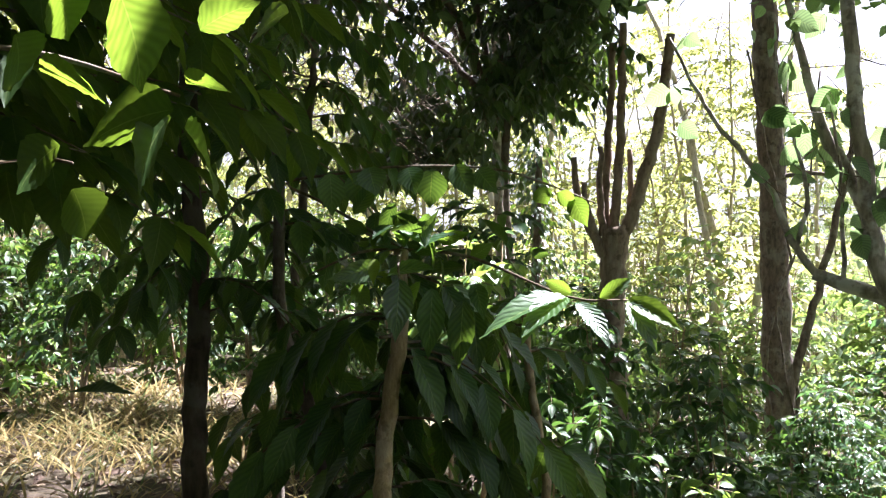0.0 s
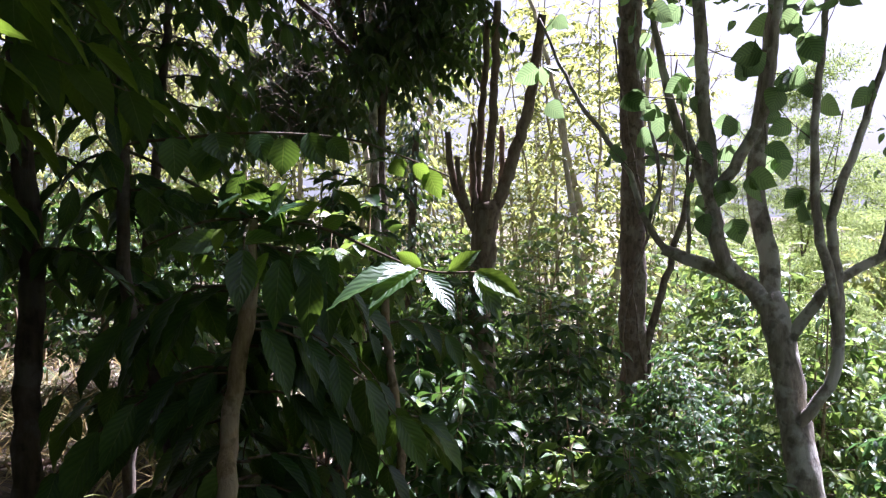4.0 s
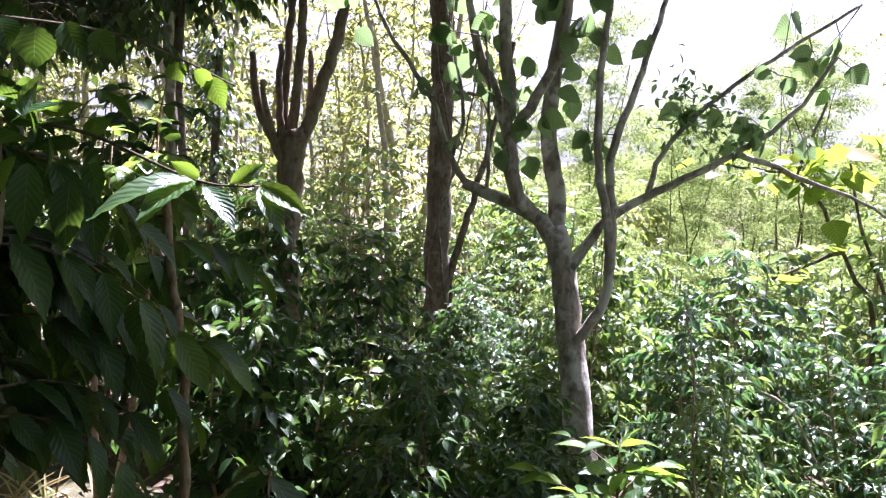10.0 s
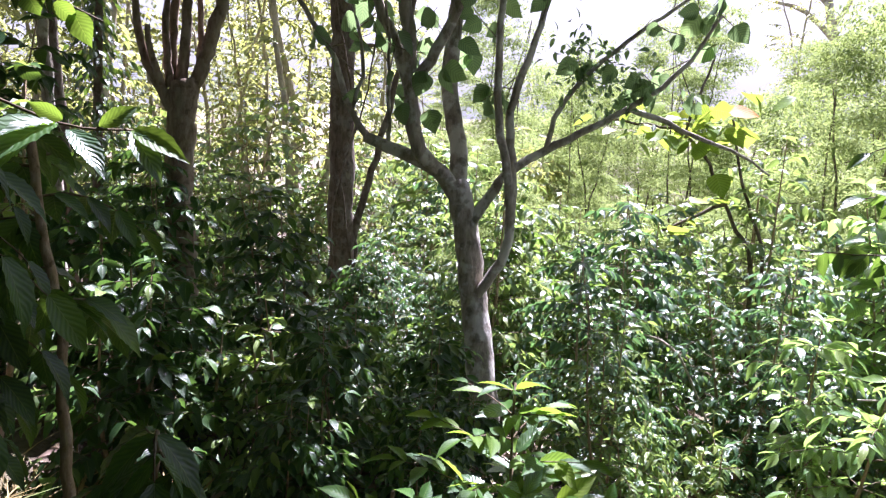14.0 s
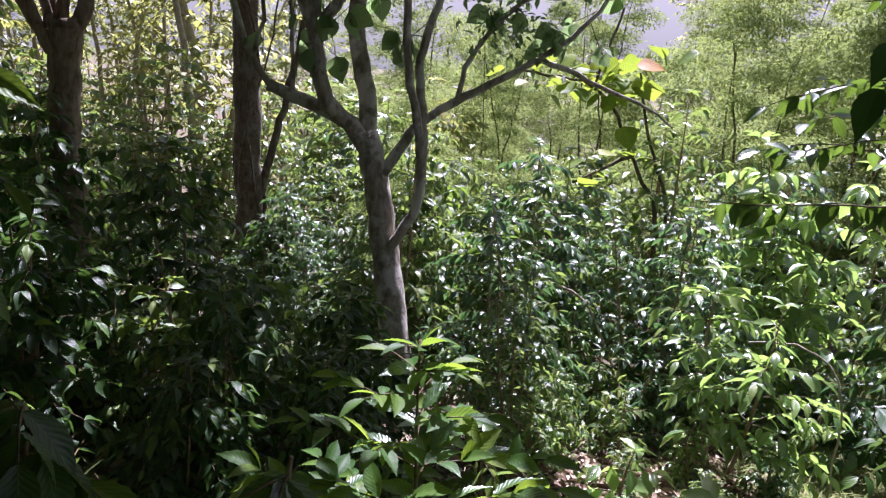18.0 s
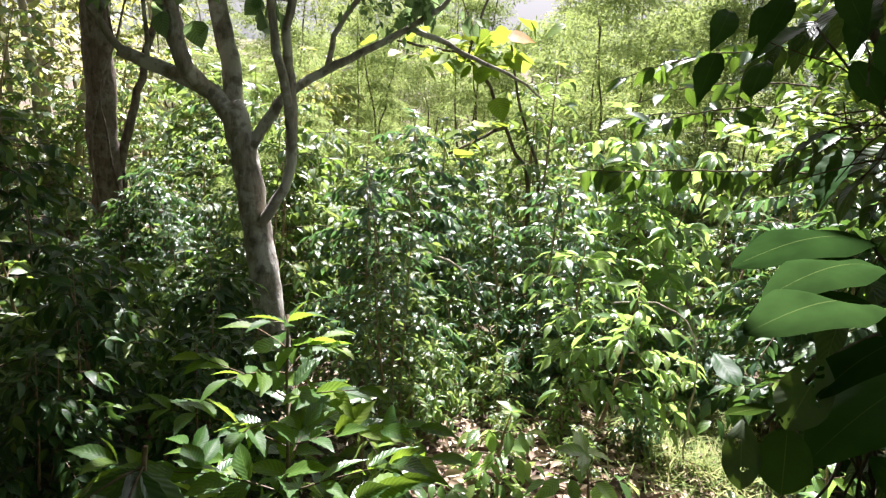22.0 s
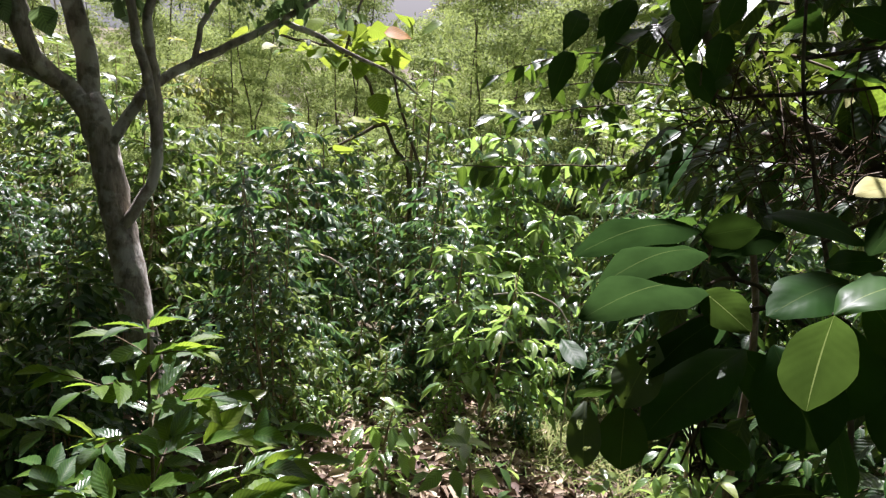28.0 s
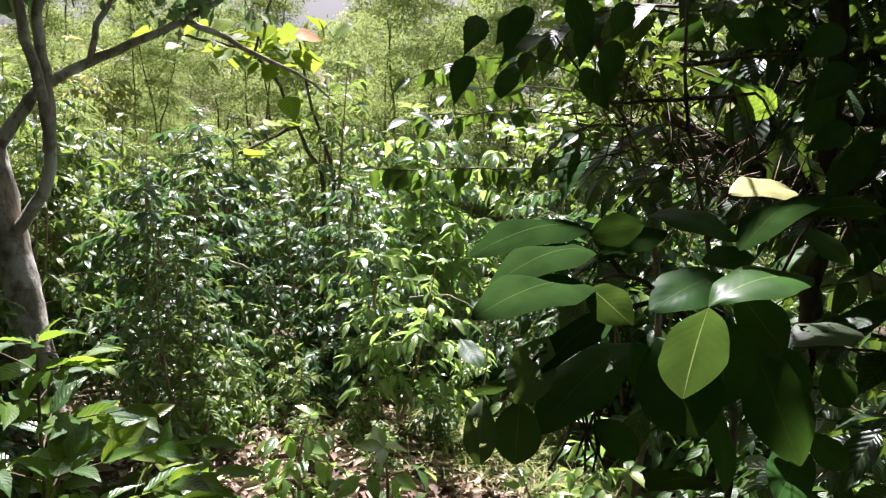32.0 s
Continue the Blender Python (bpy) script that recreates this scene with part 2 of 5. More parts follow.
M_BROAD_HOLED = leaf_material("eaten_waxy_leaf", [(0, (0.06, 0.09, 0.045)), (1, (0.08, 0.11, 0.05))], 0.25, 0.5, vein=0.5, per_object=True, holes=0.34, relief=0.03, fine=0.01)
M_BROAD_MID = leaf_material("half_lit_waxy_leaf", [(0, (0.014, 0.033, 0.008)), (1, (0.022, 0.047, 0.012))], 0.12, 0.5, vein=0.16, per_object=True, relief=0.02, fine=0.009, gloss=0.0, glow=(0.2, 0.4, 0.05))
M_SATIN = leaf_material("satin_waxy_leaf", [(0, (0.034, 0.085, 0.019)), (1, (0.052, 0.112, 0.025))], 0.22, 0.4, vein=0.5, per_object=True, relief=0.02, fine=0.01, gloss=0.09)
# young leaf darkened to olive to stand for dim light overhead
M_OLIVE = leaf_material("olive_leaf", [(0, (0.025, 0.06, 0.012)), (0.7, (0.04, 0.085, 0.016)), (1, (0.07, 0.12, 0.02))], 0.5, 0.5, per_object=True, glow=(0.26, 0.4, 0.02), relief=0.06, gloss=0.3)
# glow made pale and bluish to stand for haze before the leaves
M_SHADE = leaf_material("shade_tree_leaf", [(0, (0.035, 0.085, 0.04)), (0.8, (0.06, 0.13, 0.05)), (1, (0.16, 0.24, 0.05))], 0.6, 0.5, glow=(0.3, 0.43, 0.15))
M_CANOPY = leaf_material("canopy_leaf", [(0, (0.015, 0.035, 0.014)), (0.8, (0.03, 0.07, 0.022)), (1, (0.06, 0.11, 0.03))], 0.2, 0.4)
# greens lifted pale for the bright haze over the far slope
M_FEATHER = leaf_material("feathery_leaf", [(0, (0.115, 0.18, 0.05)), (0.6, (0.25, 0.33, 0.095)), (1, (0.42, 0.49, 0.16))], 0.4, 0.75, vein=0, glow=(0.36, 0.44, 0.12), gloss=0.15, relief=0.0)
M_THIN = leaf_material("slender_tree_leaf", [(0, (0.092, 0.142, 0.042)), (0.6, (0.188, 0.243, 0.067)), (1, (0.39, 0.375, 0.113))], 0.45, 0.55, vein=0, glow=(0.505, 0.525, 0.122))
M_YELLOW = leaf_material("yellow_green_leaf", [(0, (0.08, 0.15, 0.02)), (0.6, (0.16, 0.23, 0.03)), (1, (0.3, 0.3, 0.04))], 0.45, 0.45, per_object=True, gloss=0.12, glow=(0.42, 0.56, 0.05))
M_ORANGE = leaf_material("orange_leaf", [(0, (0.5, 0.25, 0.06)), (1, (0.55, 0.3, 0.1))], 0.5, 0.5, per_object=True, gloss=0.08, glow=(0.75, 0.33, 0.07))
M_PALE = leaf_material("pale_yellow_leaf", [(0, (0.55, 0.55, 0.2)), (1, (0.6, 0.58, 0.25))], 0.4, 0.5, per_object=True, glow=(0.75, 0.72, 0.22), relief=0.03)
M_STRAW = dry_material("dry_grass", [(0, (0.16, 0.12, 0.045)), (0.4, (0.3, 0.23, 0.08)), (0.75, (0.48, 0.39, 0.16)), (0.9, (0.15, 0.2, 0.05)), (1, (0.08, 0.14, 0.03))], 0.35)
M_GRASS = dry_material("green_grass", [(0, (0.1, 0.17, 0.03)), (0.6, (0.22, 0.28, 0.06)), (1, (0.42, 0.4, 0.16))], 0.4)
M_LITTER = dry_material("fallen_leaf", [(0, (0.06, 0.032, 0.018)), (0.4, (0.17, 0.115, 0.065)), (0.75, (0.32, 0.25, 0.155)), (1, (0.52, 0.46, 0.33))], 0.1)
# lichen patches, widened and paled to stand for trunk highlights too
M_BARK_GREY = bark_material("grey_lichen_bark", (0.13, 0.11, 0.085), (0.4, 0.36, 0.29), (0.58, 0.57, 0.5), 0.65, 0.8, 0.02)
M_BARK_DARK = bark_material("dark_bark", (0.045, 0.034, 0.026), (0.15, 0.115, 0.085), (0.25, 0.24, 0.19), 0.3)
M_BARK_RED = bark_material("brown_bark", (0.1, 0.07, 0.05), (0.29, 0.22, 0.155), (0.3, 0.27, 0.2), 0.35)
M_BARK_COFFEE = bark_material("coffee_stem_bark", (0.16, 0.11, 0.06), (0.38, 0.28, 0.17), (0.42, 0.36, 0.27), 0.4, 2.0, 0.006)
M_TWIG = bark_material("twig_bark", (0.06, 0.045, 0.025), (0.16, 0.12, 0.07), amount=0.15, scale=2.5, relief=0.002)
M_DEAD = bark_material("dead_twig", (0.05, 0.032, 0.02), (0.17, 0.12, 0.07), amount=0.2, scale=3.0, relief=0.002)
M_PALE_BARK = bark_material("pale_bark", (0.22, 0.18, 0.12), (0.45, 0.4, 0.3), amount=0.3)
M_SOIL = soil_material()
M_MOSS = leaf_material("moss", [(0, (0.1, 0.13, 0.02)), (1, (0.26, 0.26, 0.05))], 0.3, 0.8, vein=0)


# ---------------------------------------------------------------- mesh helpers
def mesh_of(name, verts, quads, mat, uvs=None):
    """A mesh from arrays of corners and four-sided faces."""
    verts, quads = np.asarray(verts, np.float32), np.asarray(quads, np.int32)
    me = bpy.data.meshes.new(name)
    me.vertices.add(len(verts))
    me.vertices.foreach_set("co", verts.ravel())
    me.loops.add(quads.size)
    me.loops.foreach_set("vertex_index", quads.ravel())
    me.polygons.add(len(quads))
    me.polygons.foreach_set("loop_start", np.arange(0, quads.size, 4, dtype=np.int32))
    me.polygons.foreach_set("use_smooth", np.ones(len(quads), bool))
    if uvs is not None:
        layer = me.uv_layers.new(name="UVMap")
        layer.data.foreach_set("uv", np.asarray(uvs, np.float32)[quads.ravel()].ravel())
    me.update(calc_edges=True)
    me.materials.append(mat)
    return me


def leaf_form(n=4, width=0.4, fold=0.18, droop=0.25, widest=0.45, wave=0.0, waves=9, across=1, tip=0.35, seed=0, dome=0.0):
    """One leaf of length 1 along +y, up +z: corners, faces, uvs. across: strips on each half."""
    rng = np.random.default_rng(seed)
    co, uv = [], []
    cols = 2 * across + 1
    for i in range(n + 1):
        v = i / n
        p = math.log(0.5) / math.log(widest)
        w = 0.5 * width * max(0.03, math.sin(math.pi * min(0.995, v ** p)) ** (0.75 + tip * (v > widest)))
        for j in range(cols):
            u = j / (2 * across) * 2 - 1
            ripple = wave * math.sin(v * waves * 2 * math.pi - abs(u) * 1.2) * abs(u) ** 0.7
            edge = 1 + 0.04 * math.sin(v * waves * 2 * math.pi) * (wave > 0) * (abs(u) > 0.9) + rng.uniform(-0.02, 0.02) * (abs(u) > 0.9)
            co.append((u * w * edge, v - 0.08 * droop * v * v, abs(u) * w * fold * 2 - dome * w * u * u - droop * v * v + ripple))
            uv.append((u * 0.5 + 0.5, v))
    q = [(i * cols + j, i * cols + j + 1, (i + 1) * cols + j + 1, (i + 1) * cols + j) for i in range(n) for j in range(cols - 1)]
    return np.array(co), np.array(q), np.array(uv)


def leaves_arrays(form, P, D, N, S):
    """Many leaves as one array: places P, ways D, ups N, lengths S."""
    co, q, uv = form
    P, D, N, S = (np.asarray(v, float) for v in (P, D, N, S))
    D = D / np.linalg.norm(D, axis=1)[:, None]
    X = np.cross(D, N)
    X /= np.maximum(np.linalg.norm(X, axis=1), 1e-6)[:, None]
    Z = np.cross(X, D)
    V = P[:, None] + S[:, None, None] * (co[None, :, 0:1] * X[:, None] + co[None, :, 1:2] * D[:, None] + co[None, :, 2:3] * Z[:, None])
    Q = q[None] + (np.arange(len(P)) * len(co))[:, None, None]
    return V.reshape(-1, 3), Q.reshape(-1, 4), np.tile(uv, (len(P), 1))


def leaves_mesh(name, form, leaves, mat):
    P, D, N, S = zip(*leaves)
    V, Q, U = leaves_arrays(form, P, D, N, S)
    return mesh_of(name, V, Q, mat, U)


def tubes_arrays(lines, sides=6, knots=0.0, seed=0):
    """Tapered round stems along lines of (point, radius)."""
    rng = np.random.default_rng(seed)
    V, Q, at = [], [], 0
    for line in lines:
        pts = np.array([p for p, _ in line], float)
        rad = np.array([r for _, r in line], float)
        tan = np.gradient(pts, axis=0)
        tan /= np.maximum(np.linalg.norm(tan, axis=1), 1e-9)[:, None]
        ref = np.array([1.0, 0.2, 0.1]) if abs(tan[0][0]) < 0.8 else np.array([0.1, 1.0, 0.2])
        for k in range(len(pts)):
            x = np.cross(tan[k], ref)
            x /= np.linalg.norm(x)
            y = np.cross(tan[k], x)
            for s in range(sides):
                an = 2 * math.pi * s / sides
                r = rad[k] * (1 + knots * rng.uniform(-1, 1))
                V.append(pts[k] + r * (math.cos(an) * x + math.sin(an) * y))
        for k in range(len(pts) - 1):
            for s in range(sides):
                s2 = (s + 1) % sides
                Q.append((at + k * sides + s, at + k * sides + s2, at + (k + 1) * sides + s2, at + (k + 1) * sides + s))
        top = at + (len(pts) - 1) * sides
        for s in range(0, sides - 2, 2):
            Q.append((top, top + s + 1, top + s + 2, top + (s + 3) % sides))
        at += len(pts) * sides
    return np.array(V), np.array(Q)


def tubes_mesh(name, lines, mat, sides=6, knots=0.0, seed=0):
    V, Q = tubes_arrays(lines, sides, knots, seed)
    return mesh_of(name, V, Q, mat)


def smooth_line(points, r0, r1, step=0.12, jitter=0.0, seed=0):
    """A curved stem through points, thinning from r0 to r1."""
    rng = np.random.default_rng(seed)
    pts = [np.array(p, float) for p in points]
    pad = [2 * pts[0] - pts[1]] + pts + [2 * pts[-1] - pts[-2]]
    out = []
    for i in range(1, len(pad) - 2):
        p0, p1, p2, p3 = pad[i - 1:i + 3]
        n = max(2, int(np.linalg.norm(p2 - p1) / step))
        for k in range(n):
            u = k / n
            out.append(0.5 * (2 * p1 + (p2 - p0) * u + (2 * p0 - 5 * p1 + 4 * p2 - p3) * u * u + (3 * p1 - p0 - 3 * p2 + p3) * u ** 3))
    out.append(pts[-1])
    m = len(out)
    return [(p + rng.normal(0, jitter, 3) * (0 < i < m - 1), r0 + (r1 - r0) * i / (m - 1)) for i, p in enumerate(out)]


def part(name, me, parent, label="", kind=""):
    ob = new(name, me)
    ob.parent = parent
    return tagged(ob, label, kind=kind)


def thing(name, label, category, group="", kind="", at=(0, 0, 0)):
    ob = new(name)
    ob.location = at
    ob.empty_display_size = 0.1
    return tagged(ob, label, category, group, kind)


def unit(v):
    v = np.asarray(v, float)
    return v / max(np.linalg.norm(v), 1e-9)


UP = np.array([0.0, 0.0, 1.0])


def spray(rng, base, way, length, droop, leaf, gap, hang=0.35, r=0.004, start=0.15, lean=0.5, spread=0.85, loose=0.16):
    """A side branch with paired leaves: its line and its leaves."""
    base, way = np.array(base, float), unit(way)
    line, leaves = [], []
    n = max(4, int(length / 0.09))
    bend = rng.normal(0, 0.06, 3)
    def at(u):
        return base + way * length * u + np.array([0, 0, -droop * length]) * u * u + bend * length * u * u
    for i in range(n + 1):
        u = i / n
        line.append((at(u), r * (1 - 0.7 * u)))
    u = start
    while u < 1.0:
        p, tan = at(u), unit(at(min(1, u + 0.03)) - at(u - 0.02))
        side = unit(np.cross(tan, UP) + 1e-6)
        for s in (-1, 1):
            if rng.random() < 0.1:
                continue
            d = s * side * spread + tan * lean + np.array([0, 0, -hang]) + rng.normal(0, loose, 3)
            nn = UP + 0.35 * s * side + rng.normal(0, 0.1 + loose, 3)
            leaves.append((p, d, nn, leaf * rng.uniform(0.65, 1.12) * (1 - 0.25 * max(0, u - 0.75) / 0.25)))
        u += gap / length * rng.uniform(0.85, 1.15)
    leaves.append((at(1.0), unit(at(1.0) - at(0.93)) + np.array([0, 0, -0.1]), UP + rng.normal(0, 0.2, 3), leaf * 0.8))
    return line, leaves


def ground_z(x, y):
    """The lie of the land: level among the near coffee, falling away into a shallow valley."""
    z = -1.9 * (1 - math.exp(-max(0.0, x + 0.1 * y) / 7.5))
    far = max(0.0, math.hypot(x, y) - 24)
    z += 0.06 * far
    return z + 0.05 * noise.noise(Vector((x * 0.7, y * 0.7, 0))) + 0.02 * noise.noise(Vector((x * 3, y * 3, 2)))


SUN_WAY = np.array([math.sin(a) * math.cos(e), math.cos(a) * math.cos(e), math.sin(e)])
# spots given sun by leaving out crown leaves along its line: place and radius
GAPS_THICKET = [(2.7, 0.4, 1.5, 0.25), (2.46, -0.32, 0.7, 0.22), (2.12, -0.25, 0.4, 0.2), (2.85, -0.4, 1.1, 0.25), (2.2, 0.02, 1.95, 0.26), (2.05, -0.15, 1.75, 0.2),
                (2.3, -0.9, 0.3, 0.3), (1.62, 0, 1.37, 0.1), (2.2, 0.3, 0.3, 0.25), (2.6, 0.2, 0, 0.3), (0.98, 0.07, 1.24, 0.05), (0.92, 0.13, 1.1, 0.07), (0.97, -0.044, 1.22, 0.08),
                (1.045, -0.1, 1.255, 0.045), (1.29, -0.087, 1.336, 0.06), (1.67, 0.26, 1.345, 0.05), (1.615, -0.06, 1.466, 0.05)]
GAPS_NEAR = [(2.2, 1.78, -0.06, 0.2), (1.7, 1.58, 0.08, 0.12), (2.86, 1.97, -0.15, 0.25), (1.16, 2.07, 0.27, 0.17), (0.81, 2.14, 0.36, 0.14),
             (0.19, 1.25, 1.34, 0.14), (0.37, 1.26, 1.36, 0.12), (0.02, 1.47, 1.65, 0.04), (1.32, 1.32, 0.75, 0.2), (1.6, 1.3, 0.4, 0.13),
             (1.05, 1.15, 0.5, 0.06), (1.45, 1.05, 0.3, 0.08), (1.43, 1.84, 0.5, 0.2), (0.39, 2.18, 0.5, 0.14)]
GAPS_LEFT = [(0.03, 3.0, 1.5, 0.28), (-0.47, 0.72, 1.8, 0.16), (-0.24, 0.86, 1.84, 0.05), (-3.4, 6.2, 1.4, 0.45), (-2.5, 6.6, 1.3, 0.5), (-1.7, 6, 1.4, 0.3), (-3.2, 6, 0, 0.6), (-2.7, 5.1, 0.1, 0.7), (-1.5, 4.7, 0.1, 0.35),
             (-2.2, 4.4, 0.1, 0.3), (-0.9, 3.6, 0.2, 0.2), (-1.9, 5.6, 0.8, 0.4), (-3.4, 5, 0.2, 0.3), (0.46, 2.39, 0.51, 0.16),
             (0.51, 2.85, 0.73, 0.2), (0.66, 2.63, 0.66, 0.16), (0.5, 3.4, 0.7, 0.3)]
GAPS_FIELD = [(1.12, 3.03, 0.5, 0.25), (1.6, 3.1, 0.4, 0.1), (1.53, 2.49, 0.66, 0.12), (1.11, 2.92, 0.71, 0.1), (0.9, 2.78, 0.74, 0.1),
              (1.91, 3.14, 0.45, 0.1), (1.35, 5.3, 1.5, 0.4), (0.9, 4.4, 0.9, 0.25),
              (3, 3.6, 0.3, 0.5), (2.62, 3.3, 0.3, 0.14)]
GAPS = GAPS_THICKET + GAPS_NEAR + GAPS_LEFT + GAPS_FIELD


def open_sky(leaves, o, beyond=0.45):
    """The leaves that do not block the sun's line to one of the spots."""
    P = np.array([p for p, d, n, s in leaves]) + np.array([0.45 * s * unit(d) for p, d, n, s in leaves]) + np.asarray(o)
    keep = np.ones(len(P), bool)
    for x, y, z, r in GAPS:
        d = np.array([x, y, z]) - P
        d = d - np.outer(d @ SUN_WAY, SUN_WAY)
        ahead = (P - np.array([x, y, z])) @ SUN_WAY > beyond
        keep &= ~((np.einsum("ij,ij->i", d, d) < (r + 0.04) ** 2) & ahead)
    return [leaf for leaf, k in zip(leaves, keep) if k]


FORM_NEAR = [leaf_form(16, 0.42, 0.16, 0.28, 0.45, 0.013, 5.5 + k, 2, 0.5, k) for k in range(3)]
FORM_MID = leaf_form(4, 0.46, 0.2, 0.3, 0.46, tip=0.45)
FORM_FAR = leaf_form(2, 0.44, 0.2, 0.25, 0.5)
FORM_ROUND = leaf_form(7, 0.84, 0.06, 0.2, 0.38, 0.015, 1.6, 2, 0.25, 3)
BROAD_DROOP = (0.14, 0.3, 0.55)
FORM_BROAD = [leaf_form(14, 0.5, 0.14, d, 0.54, 0.018, 1.6 + 0.3 * k, 3, (-0.16, -0.1, 0.08)[k], 10 + k, m) for k, (d, m) in enumerate(zip(BROAD_DROOP, (0.2, 0.3, 0.4)))]
FORM_NARROW = leaf_form(4, 0.37, 0.2, 0.26, 0.45, tip=0.6)
FORM_TINY = (np.array([(0, 0, 0), (0.14, 0.45, 0.03), (0, 1, -0.12), (-0.14, 0.45, 0.03)]), np.array([(0, 1, 2, 3)]), np.array([(0.5, 0), (1, 0.5), (0.5, 1), (0, 0.5)]))
FORM_DAB = (np.array([(0, 0, 0), (0.24, 0.45, 0.05), (0, 1, -0.15), (-0.24, 0.45, 0.05)]), np.array([(0, 1, 2, 3)]), np.array([(0.5, 0), (1, 0.5), (0.5, 1), (0, 0.5)]))
FORM_BLADE = leaf_form(4, 0.05, 0.3, 0.55, 0.3)


# ---------------------------------------------------------------- ground
def build_ground():
    ticks = np.unique(np.concatenate([np.arange(-6, 12.01, 0.16), np.arange(-60, -6, 3.0), np.arange(12, 90, 3.0)]))
    n = len(ticks)
    V = [(x, y, ground_z(x, y)) for y in ticks for x in ticks]
    Q = [(j * n + i, j * n + i + 1, (j + 1) * n + i + 1, (j + 1) * n + i) for j in range(n - 1) for i in range(n - 1)]
    ob = new("ground", mesh_of("ground", V, Q, M_SOIL))
    tagged(ob, "brown forest soil sloping down under leaf litter", "ground", kind="structure")


build_ground()


def build_litter():
    rng = np.random.default_rng(5)
    leaves = []
    for k in range(15000):
        x, y = rng.uniform(-5, 7.5), rng.uniform(0.4, 8.5)
        if rng.random() < 0.35:
            x, y = rng.normal(3.6, 0.9), rng.normal(1.9, 0.8)
        a = rng.uniform(0, 6.28)
        leaves.append(((x, y, ground_z(x, y) + rng.uniform(0.004, 0.03)), (math.cos(a), math.sin(a), rng.normal(0, 0.25)),
                       UP + rng.normal(0, 0.35, 3), rng.uniform(0.035, 0.12)))
    ob = new("leaf_litter", leaves_mesh("leaf_litter", leaf_form(3, 0.45, 0.5, 0.25, 0.5), leaves, M_LITTER))
    tagged(ob, "dry brown fallen leaves scattered over the soil", "leaf litter", kind="stuff")


build_litter()


def build_grass(name, mat, label, spots, count, height, seed):
    rng = np.random.default_rng(seed)
    leaves = []
    for cx, cy, sx, sy, share in spots:
        for k in range(int(count * share)):
            bx, by = rng.normal(cx, sx), rng.normal(cy, sy)
            bz = ground_z(bx, by)
            for j in range(5):
                a = rng.uniform(0, 6.28)
                leaves.append(((bx + rng.normal(0, 0.02), by + rng.normal(0, 0.02), bz - 0.01),
                               (math.cos(a) * 0.6, math.sin(a) * 0.6, rng.uniform(0.6, 1.5)),
                               (-math.cos(a), -math.sin(a), 0.9), height * rng.uniform(0.5, 1.3)))
    ob = new(name, leaves_mesh(name, FORM_BLADE, leaves, mat))
    tagged(ob, label, "grass", kind="stuff")


build_grass("dry_grass", M_STRAW, "straw-yellow dry grass tufts under the coffee plants",
            [(-2.6, 5.4, 0.9, 0.8, 0.45), (-1.2, 4.6, 0.6, 0.6, 0.2), (-3.6, 6.6, 0.9, 0.9, 0.3), (0.1, 2.6, 0.35, 0.3, 0.1)], 760, 0.28, 21)
build_grass("green_grass", M_GRASS, "fresh green grass growing in the sunlit clearing",
            [(4.3, 1.0, 0.35, 0.3, 0.25), (5.0, 1.35, 0.4, 0.25, 0.25), (6.0, 1.75, 0.5, 0.3, 0.2), (7.0, 2.2, 0.5, 0.4, 0.1), (0.5, 2.2, 0.5, 0.4, 0.1)], 1300, 0.18, 22)


# ---------------------------------------------------------------- coffee shrubs in the plantation
def coffee_shrub(name, label, seed, height, reach, leaf, mat, form, stems=2, levels=11, group="coffee shrubs", dens=1.0, low=0.16):
    rng = np.random.default_rng(seed)
    root = thing(name, label, "shrub", group)
    leaves, twigs = [], []
    for s in range(stems):
        a = rng.uniform(0, 6.28)
        lean = rng.uniform(0.05, 0.22)
        top = np.array([math.cos(a) * lean * height, math.sin(a) * lean * height, height * rng.uniform(0.8, 1.0)])
        foot = np.array([math.cos(a) * 0.05, math.sin(a) * 0.05, -0.1])
        mid = (foot + top) / 2 + rng.normal(0, 0.05, 3)
        line = smooth_line([foot, mid, top], 0.018, 0.003, 0.15)
        for j in range(5):
            c = j * 1.26 + a
            leaves.append((top, (math.cos(c), math.sin(c), 0.5 - 0.25 * j % 0.7), UP + rng.normal(0, 0.3, 3), leaf * rng.uniform(0.6, 1.0)))
        part("stem", tubes_mesh("stem", [line], M_BARK_COFFEE, 6), root)
        for k in range(levels):
            u = low + (1 - low) * (k + rng.uniform(-0.3, 0.3)) / levels
            u = min(0.99, max(0.1, u))
            i = min(len(line) - 1, int(u * (len(line) - 1)))
            p = line[i][0]
            b = rng.uniform(0, 3.14) + k * 1.3
            L = reach * (1.05 - 0.75 * u ** 1.6) * rng.uniform(0.75, 1.15)
            for h in (0, math.pi):
                way = (math.cos(b + h), math.sin(b + h), 0.45 - 0.25 * (1 - u) + rng.normal(0, 0.1))
                ln, lv = spray(rng, p, way, max(0.2, L), 0.38, leaf, leaf * 0.42 / dens, 0.36, loose=0.34)
                twigs.append(ln)
                leaves += lv
    part("branchwork", tubes_mesh("branchwork", twigs, M_TWIG, 4), root, kind="stuff")
    part("foliage", leaves_mesh("foliage", form, leaves, mat), root, kind="stuff")
    return root


SHRUBS = [coffee_shrub("coffee_shrub", "glossy dark green coffee shrub with drooping paired leaves", 100 + k,
                       h, r, 0.145, M_COFFEE_WARM if k == 1 else M_COFFEE, FORM_MID, st, lv, dens=0.75)
